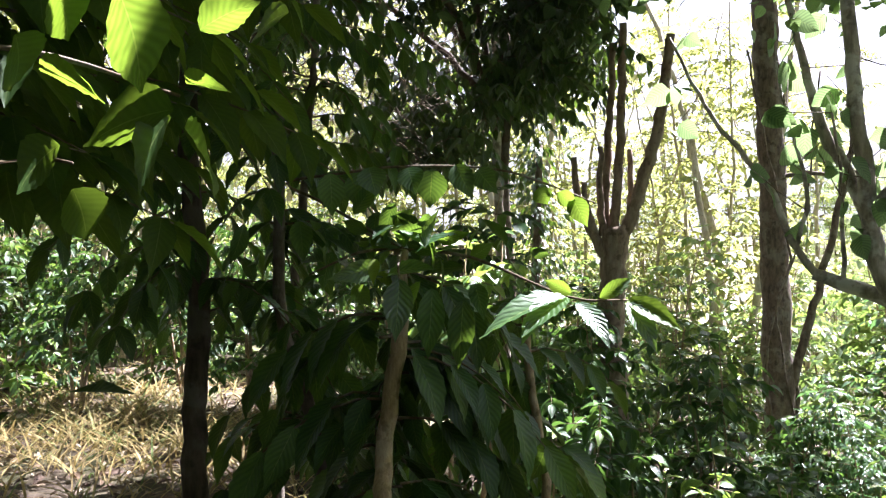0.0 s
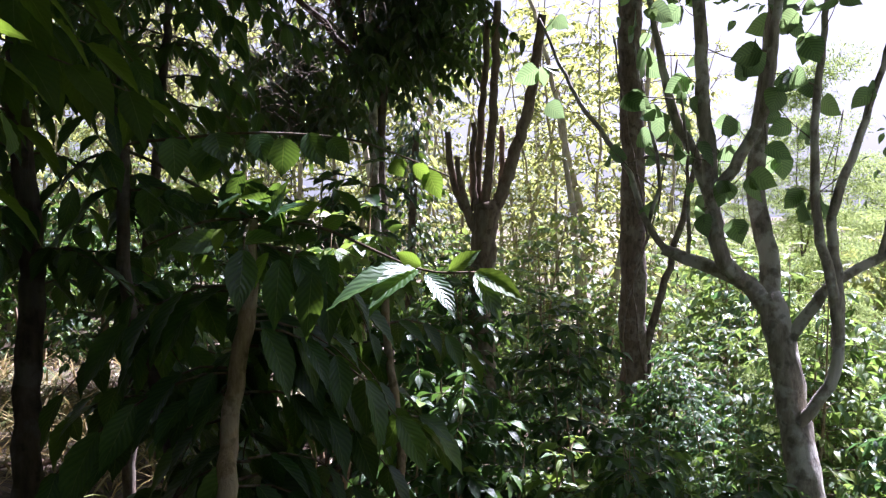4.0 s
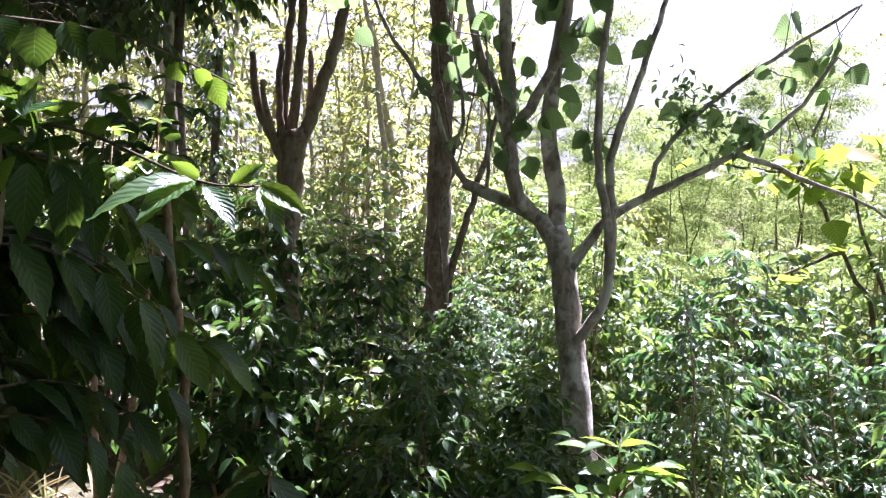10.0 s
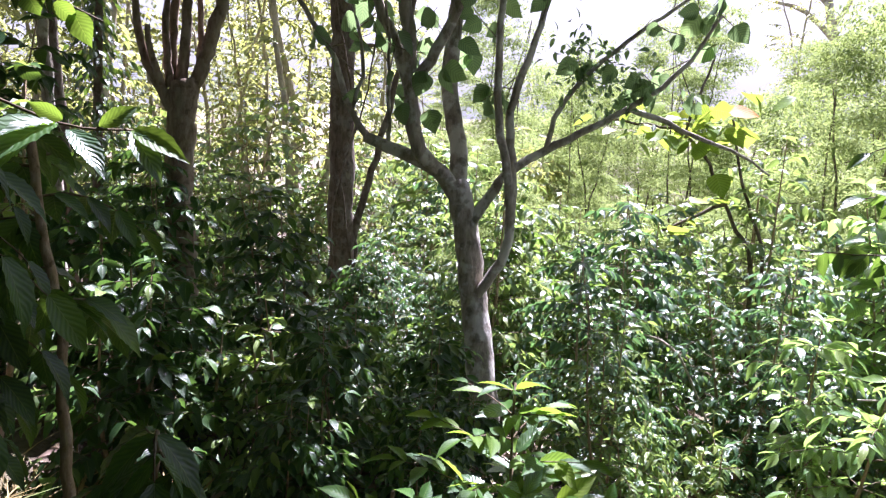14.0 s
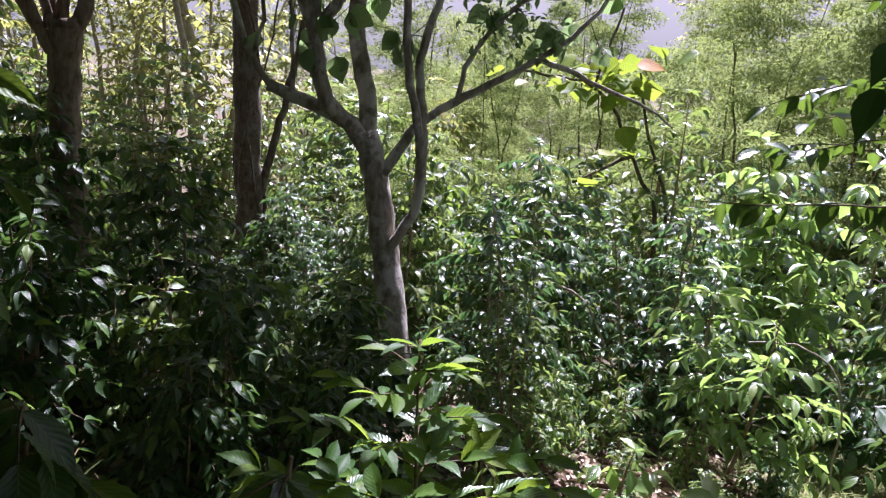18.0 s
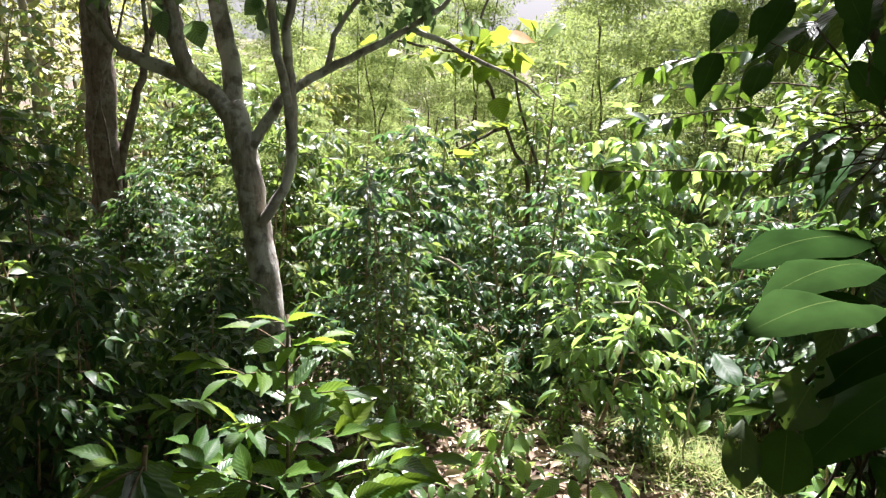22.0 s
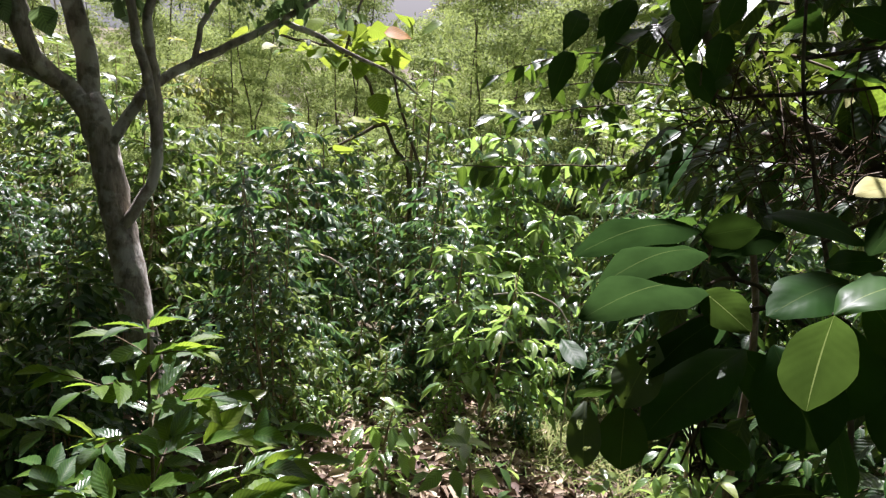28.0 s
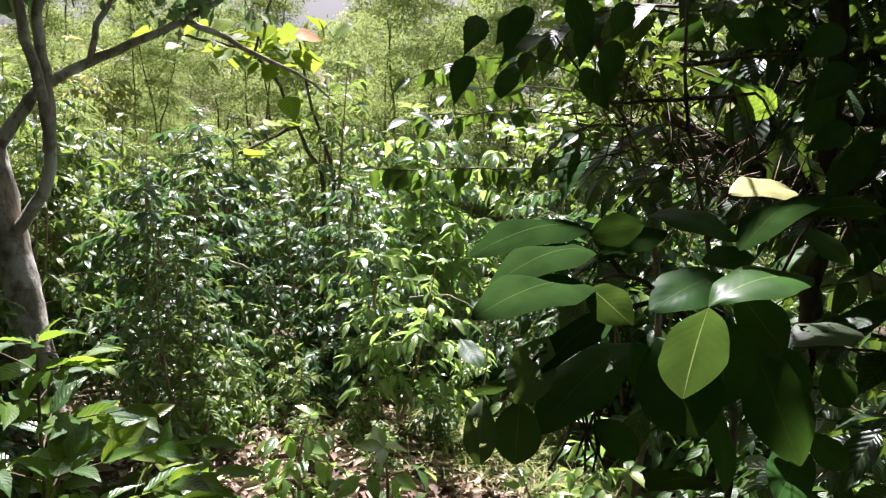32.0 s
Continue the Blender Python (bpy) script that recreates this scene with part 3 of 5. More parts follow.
          for k, (h, r, st, lv) in enumerate([(1.7, 0.75, 3, 13), (1.4, 0.65, 3, 12), (2.0, 0.85, 3, 14), (1.55, 0.8, 4, 11)])]
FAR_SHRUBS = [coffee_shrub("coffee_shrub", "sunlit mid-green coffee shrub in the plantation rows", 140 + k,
                           h, r, 0.12, (M_COFFEE_COOL, M_COFFEE_WARM, M_COFFEE_SUNLIT)[k], FORM_NARROW, 3, 13, dens=0.85)
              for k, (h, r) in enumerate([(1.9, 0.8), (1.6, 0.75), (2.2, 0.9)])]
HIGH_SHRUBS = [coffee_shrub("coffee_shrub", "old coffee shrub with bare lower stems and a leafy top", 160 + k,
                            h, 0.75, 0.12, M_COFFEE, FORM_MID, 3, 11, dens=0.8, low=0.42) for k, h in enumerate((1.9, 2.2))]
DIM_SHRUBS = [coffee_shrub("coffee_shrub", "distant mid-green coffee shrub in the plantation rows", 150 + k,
                           h, r, 0.12, M_COFFEE_SUNLIT, FORM_DAB, 3, 12, dens=0.95)
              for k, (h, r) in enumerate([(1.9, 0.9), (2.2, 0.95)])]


def stand(source, x, y, turn, size=1.0, sink=0.0, first=set()):
    m = pose(x, y, ground_z(x, y) - sink, 0, 0, turn)
    if source.name not in first:
        first.add(source.name)
        source.matrix_basis = m @ Matrix.Scale(size, 4)
        return source
    ob = copy_thing(source, Matrix.Identity(4))
    ob.matrix_basis = m @ Matrix.Scale(size, 4)
    return ob


def plant_field():
    rng = np.random.default_rng(77)
    near = [(0.95, 3.5, 0.6), (1.75, 3.15, 0.66), (1.6, 4.0, 0.78), (0.75, 4.1, 0.85), (2.2, 4.6, 0.42), (2.55, 4.0, 0.55), (2.95, 4.5, 0.6), (2.75, 5.3, 0.6), (3.7, 5.7, 0.75), (3.15, 5.3, 0.72), (1.95, 4.9, 0.5), (2.4, 3.6, 0.42), (1.95, 2.45, 0.45), (1.35, 2.5, 0.55), (1.62, 2.15, 0.42), (1.0, 2.3, 0.5), (2.2, 3.0, 0.6),
            (3.2, 4.0, 0.95), (3.5, 3.0, 0.85), (4.3, 3.6, 0.95), (0.6, 3.0, 0.68), (4.9, 4.1, 0.8), (1.2, 5.1, 0.8),
            (3.0, 2.4, 0.6), (4.7, 2.7, 0.9), (0.1, 4.6, 1.0), (3.3, -0.9, 0.65), (2.6, -1.2, 0.55), (4.1, -0.6, 0.9), (3.5, -1.6, 0.9), (5.0, -0.8, 1.0), (5.6, 0.3, 1.0), (7.0, 1.0, 0.9)]
    for k, (x, y, s) in enumerate(near):
        # leaf colours follow the light: lighter copies in the field, dark ones leftward
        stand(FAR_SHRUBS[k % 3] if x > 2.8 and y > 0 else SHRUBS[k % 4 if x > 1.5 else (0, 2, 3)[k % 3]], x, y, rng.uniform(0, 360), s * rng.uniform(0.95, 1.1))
    for k, (x, y) in enumerate([(-3.4, 6.3), (-2.5, 6.7), (-1.7, 6.1), (-4.3, 6.9), (-0.9, 6.6), (-3.3, 7.8), (-1.8, 8.2), (-4.9, 8.4), (-0.5, 5.6)]):
        stand(HIGH_SHRUBS[k % 2], x, y, rng.uniform(0, 360), rng.uniform(0.9, 1.05))
    for ring, count, lo, hi in ((0, 28, 5.6, 8.5), (1, 40, 8.5, 13.0)):
        for k in range(count):
            yaw = radians(-40 + 136 * (k + rng.uniform(0.1, 0.9)) / count)
            d = rng.uniform(lo, hi)
            x, y = d * math.sin(yaw), d * math.cos(yaw)
            if yaw < radians(8) and d < 7 or radians(18) < yaw < radians(33) and d < 7.6:
                continue
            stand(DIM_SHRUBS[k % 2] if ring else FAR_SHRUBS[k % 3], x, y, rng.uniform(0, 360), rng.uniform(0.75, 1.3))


plant_field()


# ---------------------------------------------------------------- trees
def main_tree():
    """The grey shade tree with a low fork and spreading limbs."""
    root = thing("shade_tree", "grey-barked shade tree forking into spreading limbs with round leaves", "tree", at=(2.62, 3.0, ground_z(2.62, 3.0)))
    o = np.array(root.location)
    low_limbs = [
        ("trunk", [(2.6, 2.95, -0.75), (2.66, 3.14, -0.31), (2.7, 3.35, 0.21), (2.71, 3.46, 0.52), (2.68, 3.55, 0.91), (2.65, 3.62, 1.1)], 0.096, 0.08),
        ("limb", [(2.68, 3.55, 0.95), (2.56, 3.66, 1.16), (2.46, 3.72, 1.22), (2.32, 3.8, 1.28), (2.13, 3.91, 1.36)], 0.06, 0.034),
        ("limb", [(2.15, 3.9, 1.35), (2.02, 3.96, 1.57), (1.94, 3.98, 1.81), (1.8, 4.02, 2.03), (1.6, 4.06, 2.3), (1.4, 4.2, 2.8)], 0.022, 0.008),
        ("limb", [(2.05, 3.95, 1.5), (2.1, 3.92, 1.8), (2.02, 3.9, 2.1), (1.9, 3.9, 2.6)], 0.014, 0.006),
        ("limb", [(2.52, 3.68, 1.18), (2.38, 3.64, 1.3), (2.33, 3.66, 1.45), (2.32, 3.69, 1.66), (2.28, 3.68, 1.96), (2.22, 3.67, 2.3), (2.2, 3.7, 3.2), (2.25, 3.7, 4.4)], 0.05, 0.02),
    ]
    upper_limbs = [
        ("limb", [(2.3, 3.68, 1.66), (2.4, 3.55, 1.9), (2.46, 3.46, 2.12), (2.46, 3.41, 2.3), (2.5, 3.3, 3.4)], 0.036, 0.016),
        ("limb", [(2.32, 3.7, 1.66), (2.24, 3.8, 1.97), (2.13, 3.83, 2.2), (1.95, 3.9, 3.0)], 0.04, 0.014),
        ("limb", [(2.66, 3.6, 1.0), (2.7, 3.68, 1.3), (2.63, 3.73, 1.69), (2.62, 3.7, 2.04), (2.62, 3.65, 2.4), (2.7, 3.6, 3.6), (2.8, 3.6, 4.8)], 0.06, 0.022),
        ("limb", [(2.69, 3.36, 0.42), (2.8, 3.28, 0.64), (2.85, 3.28, 0.87), (2.83, 3.33, 1.19), (2.79, 3.37, 1.43), (2.75, 3.39, 1.76), (2.72, 3.36, 2.09), (2.72, 3.3, 2.8)], 0.034, 0.016),
    ]
    right_limbs = [
        ("limb", [(2.86, 3.3, 0.85), (2.9, 3.36, 1.19), (2.86, 3.38, 1.5), (2.88, 3.36, 1.71), (2.93, 3.29, 1.98), (3.05, 3.2, 2.6)], 0.034, 0.014),
        ("limb", [(2.7, 3.5, 0.85), (2.83, 3.44, 1.08), (2.92, 3.46, 1.17), (3.12, 3.36, 1.33), (3.24, 3.25, 1.42), (3.38, 3.11, 1.54), (3.53, 2.97, 1.68), (3.62, 2.87, 1.78), (3.7, 2.74, 1.95), (3.78, 2.62, 2.2)], 0.036, 0.009),
        ("limb", [(3.14, 3.34, 1.34), (3.19, 3.29, 1.62), (3.32, 3.14, 1.88), (3.52, 2.9, 2.15), (3.9, 2.6, 2.5)], 0.018, 0.008),
        ("limb", [(3.5, 3.0, 1.64), (3.7, 2.86, 1.57), (3.85, 2.75, 1.49), (4.1, 2.58, 1.4), (4.3, 2.5, 1.28)], 0.02, 0.006),
        ("limb", [(2.26, 3.83, 1.3), (2.1, 3.6, 1.9), (2.0, 3.5, 2.2)], 0.014, 0.006),
    ]
    rng = np.random.default_rng(9)
    for k, (name, pts, r0, r1) in enumerate(low_limbs + upper_limbs + right_limbs):
        line = smooth_line([np.array(p) - o for p in pts], r0, r1, 0.07, 0.004, k)
        part(name, tubes_mesh(name, [line], M_BARK_GREY, 14, 0.05, k), root)
    lines, keep = [], []
    for name, pts, r0, r1 in upper_limbs + right_limbs + low_limbs[1:]:
        line = [p for p, r in smooth_line([np.array(q) - o for q in pts], r0, r1, 0.07) if p[2] + o[2] > 1.65]
        for p in line[::1 if len(line) < 14 else 2]:
            if rng.random() < 0.3:
                continue
            way = unit(rng.normal(0, 1, 3) + np.array([0.15, -0.15, 0.2]))
            L = rng.uniform(0.12, 0.4)
            lines.append([(p, 0.004), (p + way * L * 0.5, 0.003), (p + way * L + np.array([0, 0, 0.03]), 0.002)])
            for j in range(rng.integers(1, 4) + (1 if 2.6 < p[0] + o[0] < 3.1 else 0)):
                q = p + way * L * rng.uniform(0.5, 1.0)
                out = rng.normal(0, 1, 3)
                keep.append((q, out * np.array([1, 1, 0.4]) + np.array([0, 0, -0.9]), np.array([out[1], -out[0], 0.5]) + rng.normal(0, 0.4, 3), rng.uniform(0.09, 0.18)))
    part("branchwork", tubes_mesh("branchwork", lines, M_TWIG, 4), root, kind="stuff")
    # crown above the view, packed thick to keep sun off the plants below
    crown = []
    for k in range(1700):
        a, rr = rng.uniform(0, 6.28), 2.4 * math.sqrt(rng.random())
        p = np.array([2.6 + rr * math.cos(a), 3.6 + rr * math.sin(a), rng.uniform(3.5, 5.4)])
        for j in range(7):
            crown.append((p - o + rng.normal(0, 0.13, 3), rng.normal(0, 1, 3) + np.array([0, 0, -0.4]), UP + rng.normal(0, 0.5, 3), rng.uniform(0.1, 0.18)))
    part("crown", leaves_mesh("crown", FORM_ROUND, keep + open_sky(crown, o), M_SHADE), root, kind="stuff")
    # dark rosettes of small leaves on the end of the long limb
    tuft = []
    for k in range(260):
        u = rng.random()
        p = np.array([3.5, 2.98, 1.7]) * (1 - u) + np.array([3.2, 3.25, 1.95]) * u + rng.normal(0, 0.12, 3) - o
        tuft.append((p, rng.normal(0, 1, 3), UP + rng.normal(0, 0.6, 3), rng.uniform(0.04, 0.08)))
    part("leaf_tuft", leaves_mesh("leaf_tuft", FORM_MID, tuft, M_SHADE), root, "tuft of small leaves", kind="stuff")


main_tree()


def pollard():
    root = thing("pollarded_tree", "brown pollarded tree with upright cut limbs like a hand", "tree", at=(1.33, 5.25, ground_z(1.33, 5.25)))
    o = np.array(root.location)
    limbs = [
        ("trunk", [(1.34, 5.2, -0.7), (1.33, 5.26, 0.46), (1.31, 5.33, 0.91), (1.34, 5.35, 1.3), (1.35, 5.35, 1.66)], 0.088, 0.105),
        ("limb", [(1.27, 5.35, 1.45), (1.15, 5.37, 1.7), (1.07, 5.37, 1.92), (1.03, 5.35, 2.22)], 0.042, 0.022),
        ("limb", [(1.26, 5.36, 1.6), (1.24, 5.36, 1.9), (1.23, 5.33, 2.3)], 0.034, 0.02),
        ("limb", [(1.34, 5.36, 1.6), (1.37, 5.32, 2.1), (1.38, 5.25, 2.6), (1.36, 5.13, 3.2)], 0.04, 0.028),
        ("limb", [(1.3, 5.4, 1.6), (1.3, 5.42, 2.0), (1.33, 5.4, 2.6), (1.32, 5.3, 3.1)], 0.034, 0.024),
        ("limb", [(1.38, 5.33, 1.5), (1.53, 5.29, 1.95), (1.65, 5.2, 2.45), (1.7, 5.07, 3.1)], 0.056, 0.034),
    ]
    limbs += [("limb", [(1.2, 5.33, 1.62), (1.12, 5.3, 1.85), (1.1, 5.28, 2.02)], 0.03, 0.018), ("limb", [(1.45, 5.4, 1.6), (1.5, 5.44, 1.9), (1.5, 5.46, 2.3)], 0.032, 0.02)]
    for k, (name, pts, r0, r1) in enumerate(limbs):
        line = smooth_line([np.array(p) - o for p in pts], r0, r1, 0.06, 0.006, 30 + k)
        part(name, tubes_mesh(name, [line], M_BARK_RED, 14, 0.09, 30 + k), root)


pollard()


def dark_tree():
    root = thing("tall_tree", "tall straight dark-barked tree with hanging vine stems", "tree", at=(3.27, 6.5, ground_z(3.27, 6.5)))
    o = np.array(root.location)
    stems = [
        ("trunk", [(3.27, 6.45, -1.3), (3.27, 6.55, -0.42), (3.29, 6.67, 0.28), (3.3, 6.77, 1.25), (3.25, 6.75, 2.46), (3.12, 6.6, 3.6), (3.1, 6.6, 7.0)], 0.15, 0.09),
        ("side_stem", [(3.35, 6.6, -0.9), (3.43, 6.61, 0.29), (3.6, 6.6, 0.96), (3.79, 6.5, 1.94), (3.9, 6.4, 2.8)], 0.05, 0.025),
        ("vine", [(3.14, 6.5, -0.5), (3.1, 6.5, 0.6), (3.36, 6.6, 1.4), (3.1, 6.5, 2.4), (2.9, 6.5, 3.4)], 0.014, 0.01),
        ("vine", [(3.4, 6.5, -0.4), (3.2, 6.5, 0.9), (3.45, 6.55, 1.7), (3.6, 6.5, 3.2)], 0.011, 0.008),
        ("limb", [(3.27, 6.74, 2.2), (3.7, 6.6, 2.25), (4.2, 6.4, 2.2)], 0.025, 0.012),
    ]
    for k, (name, pts, r0, r1) in enumerate(stems):
        line = smooth_line([np.array(p) - o for p in pts], r0, r1, 0.12, 0.008, 50 + k)
        part(name, tubes_mesh(name, [line], M_BARK_DARK, 12, 0.06, 50 + k), root)
    rng = np.random.default_rng(51)
    # unseen crown, set off the trunk and thickened to shade the field shrubs
    crown = []
    for k in range(800):
        a, rr = rng.uniform(0, 6.28), 1.8 * math.sqrt(rng.random())
        p = np.array([3.9 + rr * math.cos(a), 6.8 + rr * math.sin(a), rng.uniform(4.9, 7.4)]) - o
        for j in range(8):
            crown.append((p + rng.normal(0, 0.18, 3), rng.normal(0, 1, 3), UP + rng.normal(0, 0.5, 3), rng.uniform(0.08, 0.15)))
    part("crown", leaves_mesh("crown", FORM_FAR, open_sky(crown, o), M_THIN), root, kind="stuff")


dark_tree()


def canopy_tree():
    """The dense dark crown over the near coffee."""
    root = thing("broadleaf_tree", "dense dark green broadleaf tree with two slim trunks", "tree", at=(0.55, 6.4, ground_z(0.55, 6.4)))
    o = np.array(root.location)
    for k, pts in enumerate(([(0.62, 6.4, -0.4), (0.57, 6.48, 1.3), (0.52, 6.44, 2.23), (0.5, 6.4, 3.6)],
                             [(0.75, 6.6, -0.4), (0.66, 6.6, 1.2), (0.6, 6.55, 2.4), (0.75, 6.5, 3.8)],
                             [(0.1, 6.2, 1.4), (0.3, 6.25, 0.9), (0.6, 6.4, 0.2)])):
        part("trunk", tubes_mesh("trunk", [smooth_line([np.array(p) - o for p in pts], 0.055, 0.035, 0.15, 0.006, k)], M_BARK_GREY if k == 0 else M_BARK_DARK, 10, 0.06, k), root)
    rng = np.random.default_rng(61)
    lines, leaves = [], []
    for k in range(2300):
        x = rng.uniform(-1.9, 1.45) if k < 1700 else rng.uniform(-2.3, -0.3)
        low = 2.55 + 0.35 * abs(x + 0.1) if x > 0.4 else 2.2 + 0.25 * rng.random()
        p = np.array([x, rng.uniform(5.4, 7.0), rng.uniform(low, 4.6)]) - o
        ln, lv = spray(rng, p, (rng.normal(0, 1), rng.normal(0, 1), -0.1), rng.uniform(0.25, 0.5), 0.5, 0.15, 0.07, 0.5)
        lines.append(ln)
        leaves += lv
    # unseen crown spread added overhead to shade the near coffee
    for k in range(5200):
        p = np.array([rng.uniform(-4.5, 1.2), rng.uniform(-0.5, 7.0), 0.0])
        if p[0] > 0.4 and p[1] < 0.7:
            continue
        p[2] = rng.uniform(3.4, 5.2) + 0.1 * abs(p[0])
        for j in range(5):
            leaves.append((p + rng.normal(0, 0.2, 3) - o, rng.normal(0, 1, 3), UP + rng.normal(0, 0.5, 3), rng.uniform(0.12, 0.2)))
    # limbs reaching into the added spread
    for k, end in enumerate([(-1.5, 4.5, 4.2), (-0.5, 3.0, 4.4), (0.9, 4.5, 4.3), (-2.8, 6.0, 4.3), (-1.8, 1.5, 4.6)]):
        pts = [(0.5, 6.4, 2.9), (0.5 + (end[0] - 0.5) * 0.4, 6.4 + (end[1] - 6.4) * 0.4, 3.9), end]
        part("limb", tubes_mesh("limb", [smooth_line([np.array(p) - o for p in pts], 0.035, 0.012, 0.2, 0.01, k)], M_BARK_DARK, 8), root)
    part("branchwork", tubes_mesh("branchwork", lines, M_TWIG, 4), root, kind="stuff")
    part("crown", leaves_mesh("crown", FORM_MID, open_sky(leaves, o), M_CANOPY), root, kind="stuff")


canopy_tree()


def vine_tower():
    """A trunk wrapped in climbing leaves."""
    root = thing("vine_covered_trunk", "slim trunk wrapped in dark climbing vine leaves", "tree", at=(1.08, 7.9, ground_z(1.08, 7.9)))
    o = np.array(root.location)
    part("trunk", tubes_mesh("trunk", [smooth_line([np.array(p) - o for p in [(1.05, 7.9, -0.8), (1.08, 7.92, 1.0), (1.12, 7.87, 2.7)]], 0.06, 0.04)], M_BARK_DARK, 8), root)
    rng = np.random.default_rng(71)
    leaves = []
    for k in range(900):
        a, z = rng.uniform(0, 6.28), rng.uniform(-0.4, 2.75)
        r = abs(rng.normal(0.16, 0.1)) * (1.2 if 0.8 < z < 1.9 else 0.8)
        p = np.array([1.08 + r * math.cos(a), 7.9 + r * math.sin(a), z]) - o
        leaves.append((p, (math.cos(a), math.sin(a), -0.8), UP + rng.normal(0, 0.4, 3), rng.uniform(0.07, 0.13)))
    part("vine_foliage", leaves_mesh("vine_foliage", FORM_MID, leaves, M_CANOPY), root, kind="stuff")


vine_tower()


def slender_tree(seed, height, name="slender_tree", label="slender young tree with thin pale stems and yellow-green leaves", mat=None, bark=None, stems=3, tips=90, leaf=0.11, form=None, spread=0.9, low=0.35):
    rng = np.random.default_rng(seed)
    root = thing(name, label, "tree", name.replace("_", " ") + "s")
    lines, twigs, leaves = [], [], []
    for s in range(stems):
        a = rng.uniform(0, 6.28)
        d = np.array([math.cos(a), math.sin(a), 0])
        pts = [d * 0.05 - np.array([0, 0, 0.3]), d * 0.08 * height + UP * height * 0.5 + rng.normal(0, 0.16, 3), d * rng.uniform(0.12, 0.32) * height + UP * height]
        line = smooth_line(pts, 0.012 + 0.006 * height * rng.uniform(0.6, 1.1), 0.008, 0.3, 0.015, seed + s)
        part("stem", tubes_mesh("stem", [line], bark or M_PALE_BARK, 6, 0.05), root)
        for k in range(tips):
            u = rng.uniform(low, 1.0)
            p = line[int(u * (len(line) - 1))][0]
            b = rng.uniform(0, 6.28)
            way = (math.cos(b), math.sin(b), rng.uniform(0.1, 1.0))
            ln, lv = spray(rng, p, way, spread * rng.uniform(0.3, 1.0), 0.45, leaf, leaf * 0.6, 0.4, 0.006, 0.2)
            twigs.append(ln)
            leaves += lv
    part("branchwork", tubes_mesh("branchwork", twigs, M_TWIG, 3), root, kind="stuff")
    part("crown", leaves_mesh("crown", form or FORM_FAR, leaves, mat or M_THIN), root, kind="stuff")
    return root


SLENDER = [slender_tree(200 + k, h, tips=t, stems=2, form=FORM_DAB, spread=0.9, low=0.12, leaf=0.15) for k, (h, t) in enumerate([(6.0, 60), (7.5, 64), (5.0, 56)])]


def puff_tree(seed, height, width, clumps, per):
    """A bushy tree whose fine foliage gathers in rounded clouds."""
    rng = np.random.default_rng(seed)
    root = thing("feathery_tree", "light green feathery-leaved tree on the far slope", "tree", "feathery trees")
    leaves = []
    for s in range(3):
        a = rng.uniform(0, 6.28)
        d = np.array([math.cos(a), math.sin(a), 0]) * width * 0.3
        line = smooth_line([(0, 0, -0.3), d * 0.4 + UP * height * 0.35 + rng.normal(0, 0.1, 3), d + UP * height * 0.85], 0.028, 0.006, 0.3, 0.02, seed + s)
        part("stem", tubes_mesh("stem", [line], M_BARK_DARK, 6, 0.05), root)
    for c in range(clumps):
        u = (c + rng.random()) / clumps
        a, rr = rng.uniform(0, 6.28), width * math.sqrt(rng.random()) * (1.0 - 0.75 * u ** 1.5)
        mid = np.array([rr * math.cos(a), rr * math.sin(a), height * (0.06 + 0.94 * u)])
        R = np.array([1, 1, 0.55]) * rng.uniform(0.25, 0.55)
        for k in range(per):
            d = unit(rng.normal(0, 1, 3))
            d[2] = abs(d[2]) if rng.random() < 0.6 else d[2]
            side = unit(np.array([d[0], d[1], 0]) + rng.normal(0, 0.5, 3))
            leaves.append((mid + d * R * rng.uniform(0.6, 1.08), side + np.array([0, 0, -0.3]), UP * 0.7 + d + rng.normal(0, 0.18, 3), rng.uniform(0.04, 0.085)))
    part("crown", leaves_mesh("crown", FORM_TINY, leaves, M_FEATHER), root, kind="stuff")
    return root


FEATHER = [puff_tree(230 + k, h, w, c, 620) for k, (h, w, c) in enumerate([(4.0, 1.6, 40), (5.2, 1.5, 46), (3.0, 1.8, 36)])]


def plant_trees():
    rng = np.random.default_rng(88)
    for k in range(60):
        yaw = radians(-40 + 68 * (k + rng.uniform(0, 1)) / 60)
        d = rng.uniform(9.0, 19.0)
        stand(SLENDER[k % 3], d * math.sin(yaw), d * math.cos(yaw), rng.uniform(0, 360), rng.uniform(0.8, 1.25))
    for k in range(46):
        yaw = radians(27 + 72 * (k + rng.uniform(0, 1)) / 46)
        d = rng.uniform(11.0, 24.0)
        stand(FEATHER[k % 3], d * math.sin(yaw), d * math.cos(yaw), rng.uniform(0, 360), rng.uniform(0.65, 1.4) * (0.75 + d / 50) * (0.8 if yaw < radians(50) else 1.0))
    for x, y, s in ((4.4, 5.4, 0.52), (5.1, 5.5, 0.55), (5.9, 5.6, 0.5), (3.9, 4.7, 0.42), (6.6, 6.4, 0.7), (7.4, 4.6, 0.6), (8.2, 3.4, 0.6)):
        stand(FEATHER[int(10 * s) % 3], x, y, rng.uniform(0, 360), s)
    for k in range(34):
        yaw = radians(-40 + 150 * (k + rng.uniform(0, 1)) / 34)
        d = rng.uniform(25, 38)
        low = 0.7 if radians(24) < yaw < radians(50) else 1.0
        stand(FEATHER[k % 3] if k % 2 else SLENDER[k % 3], d * math.sin(yaw), d * math.cos(yaw), rng.uniform(0, 360), low * rng.uniform(1.0, 1.5))


plant_trees()


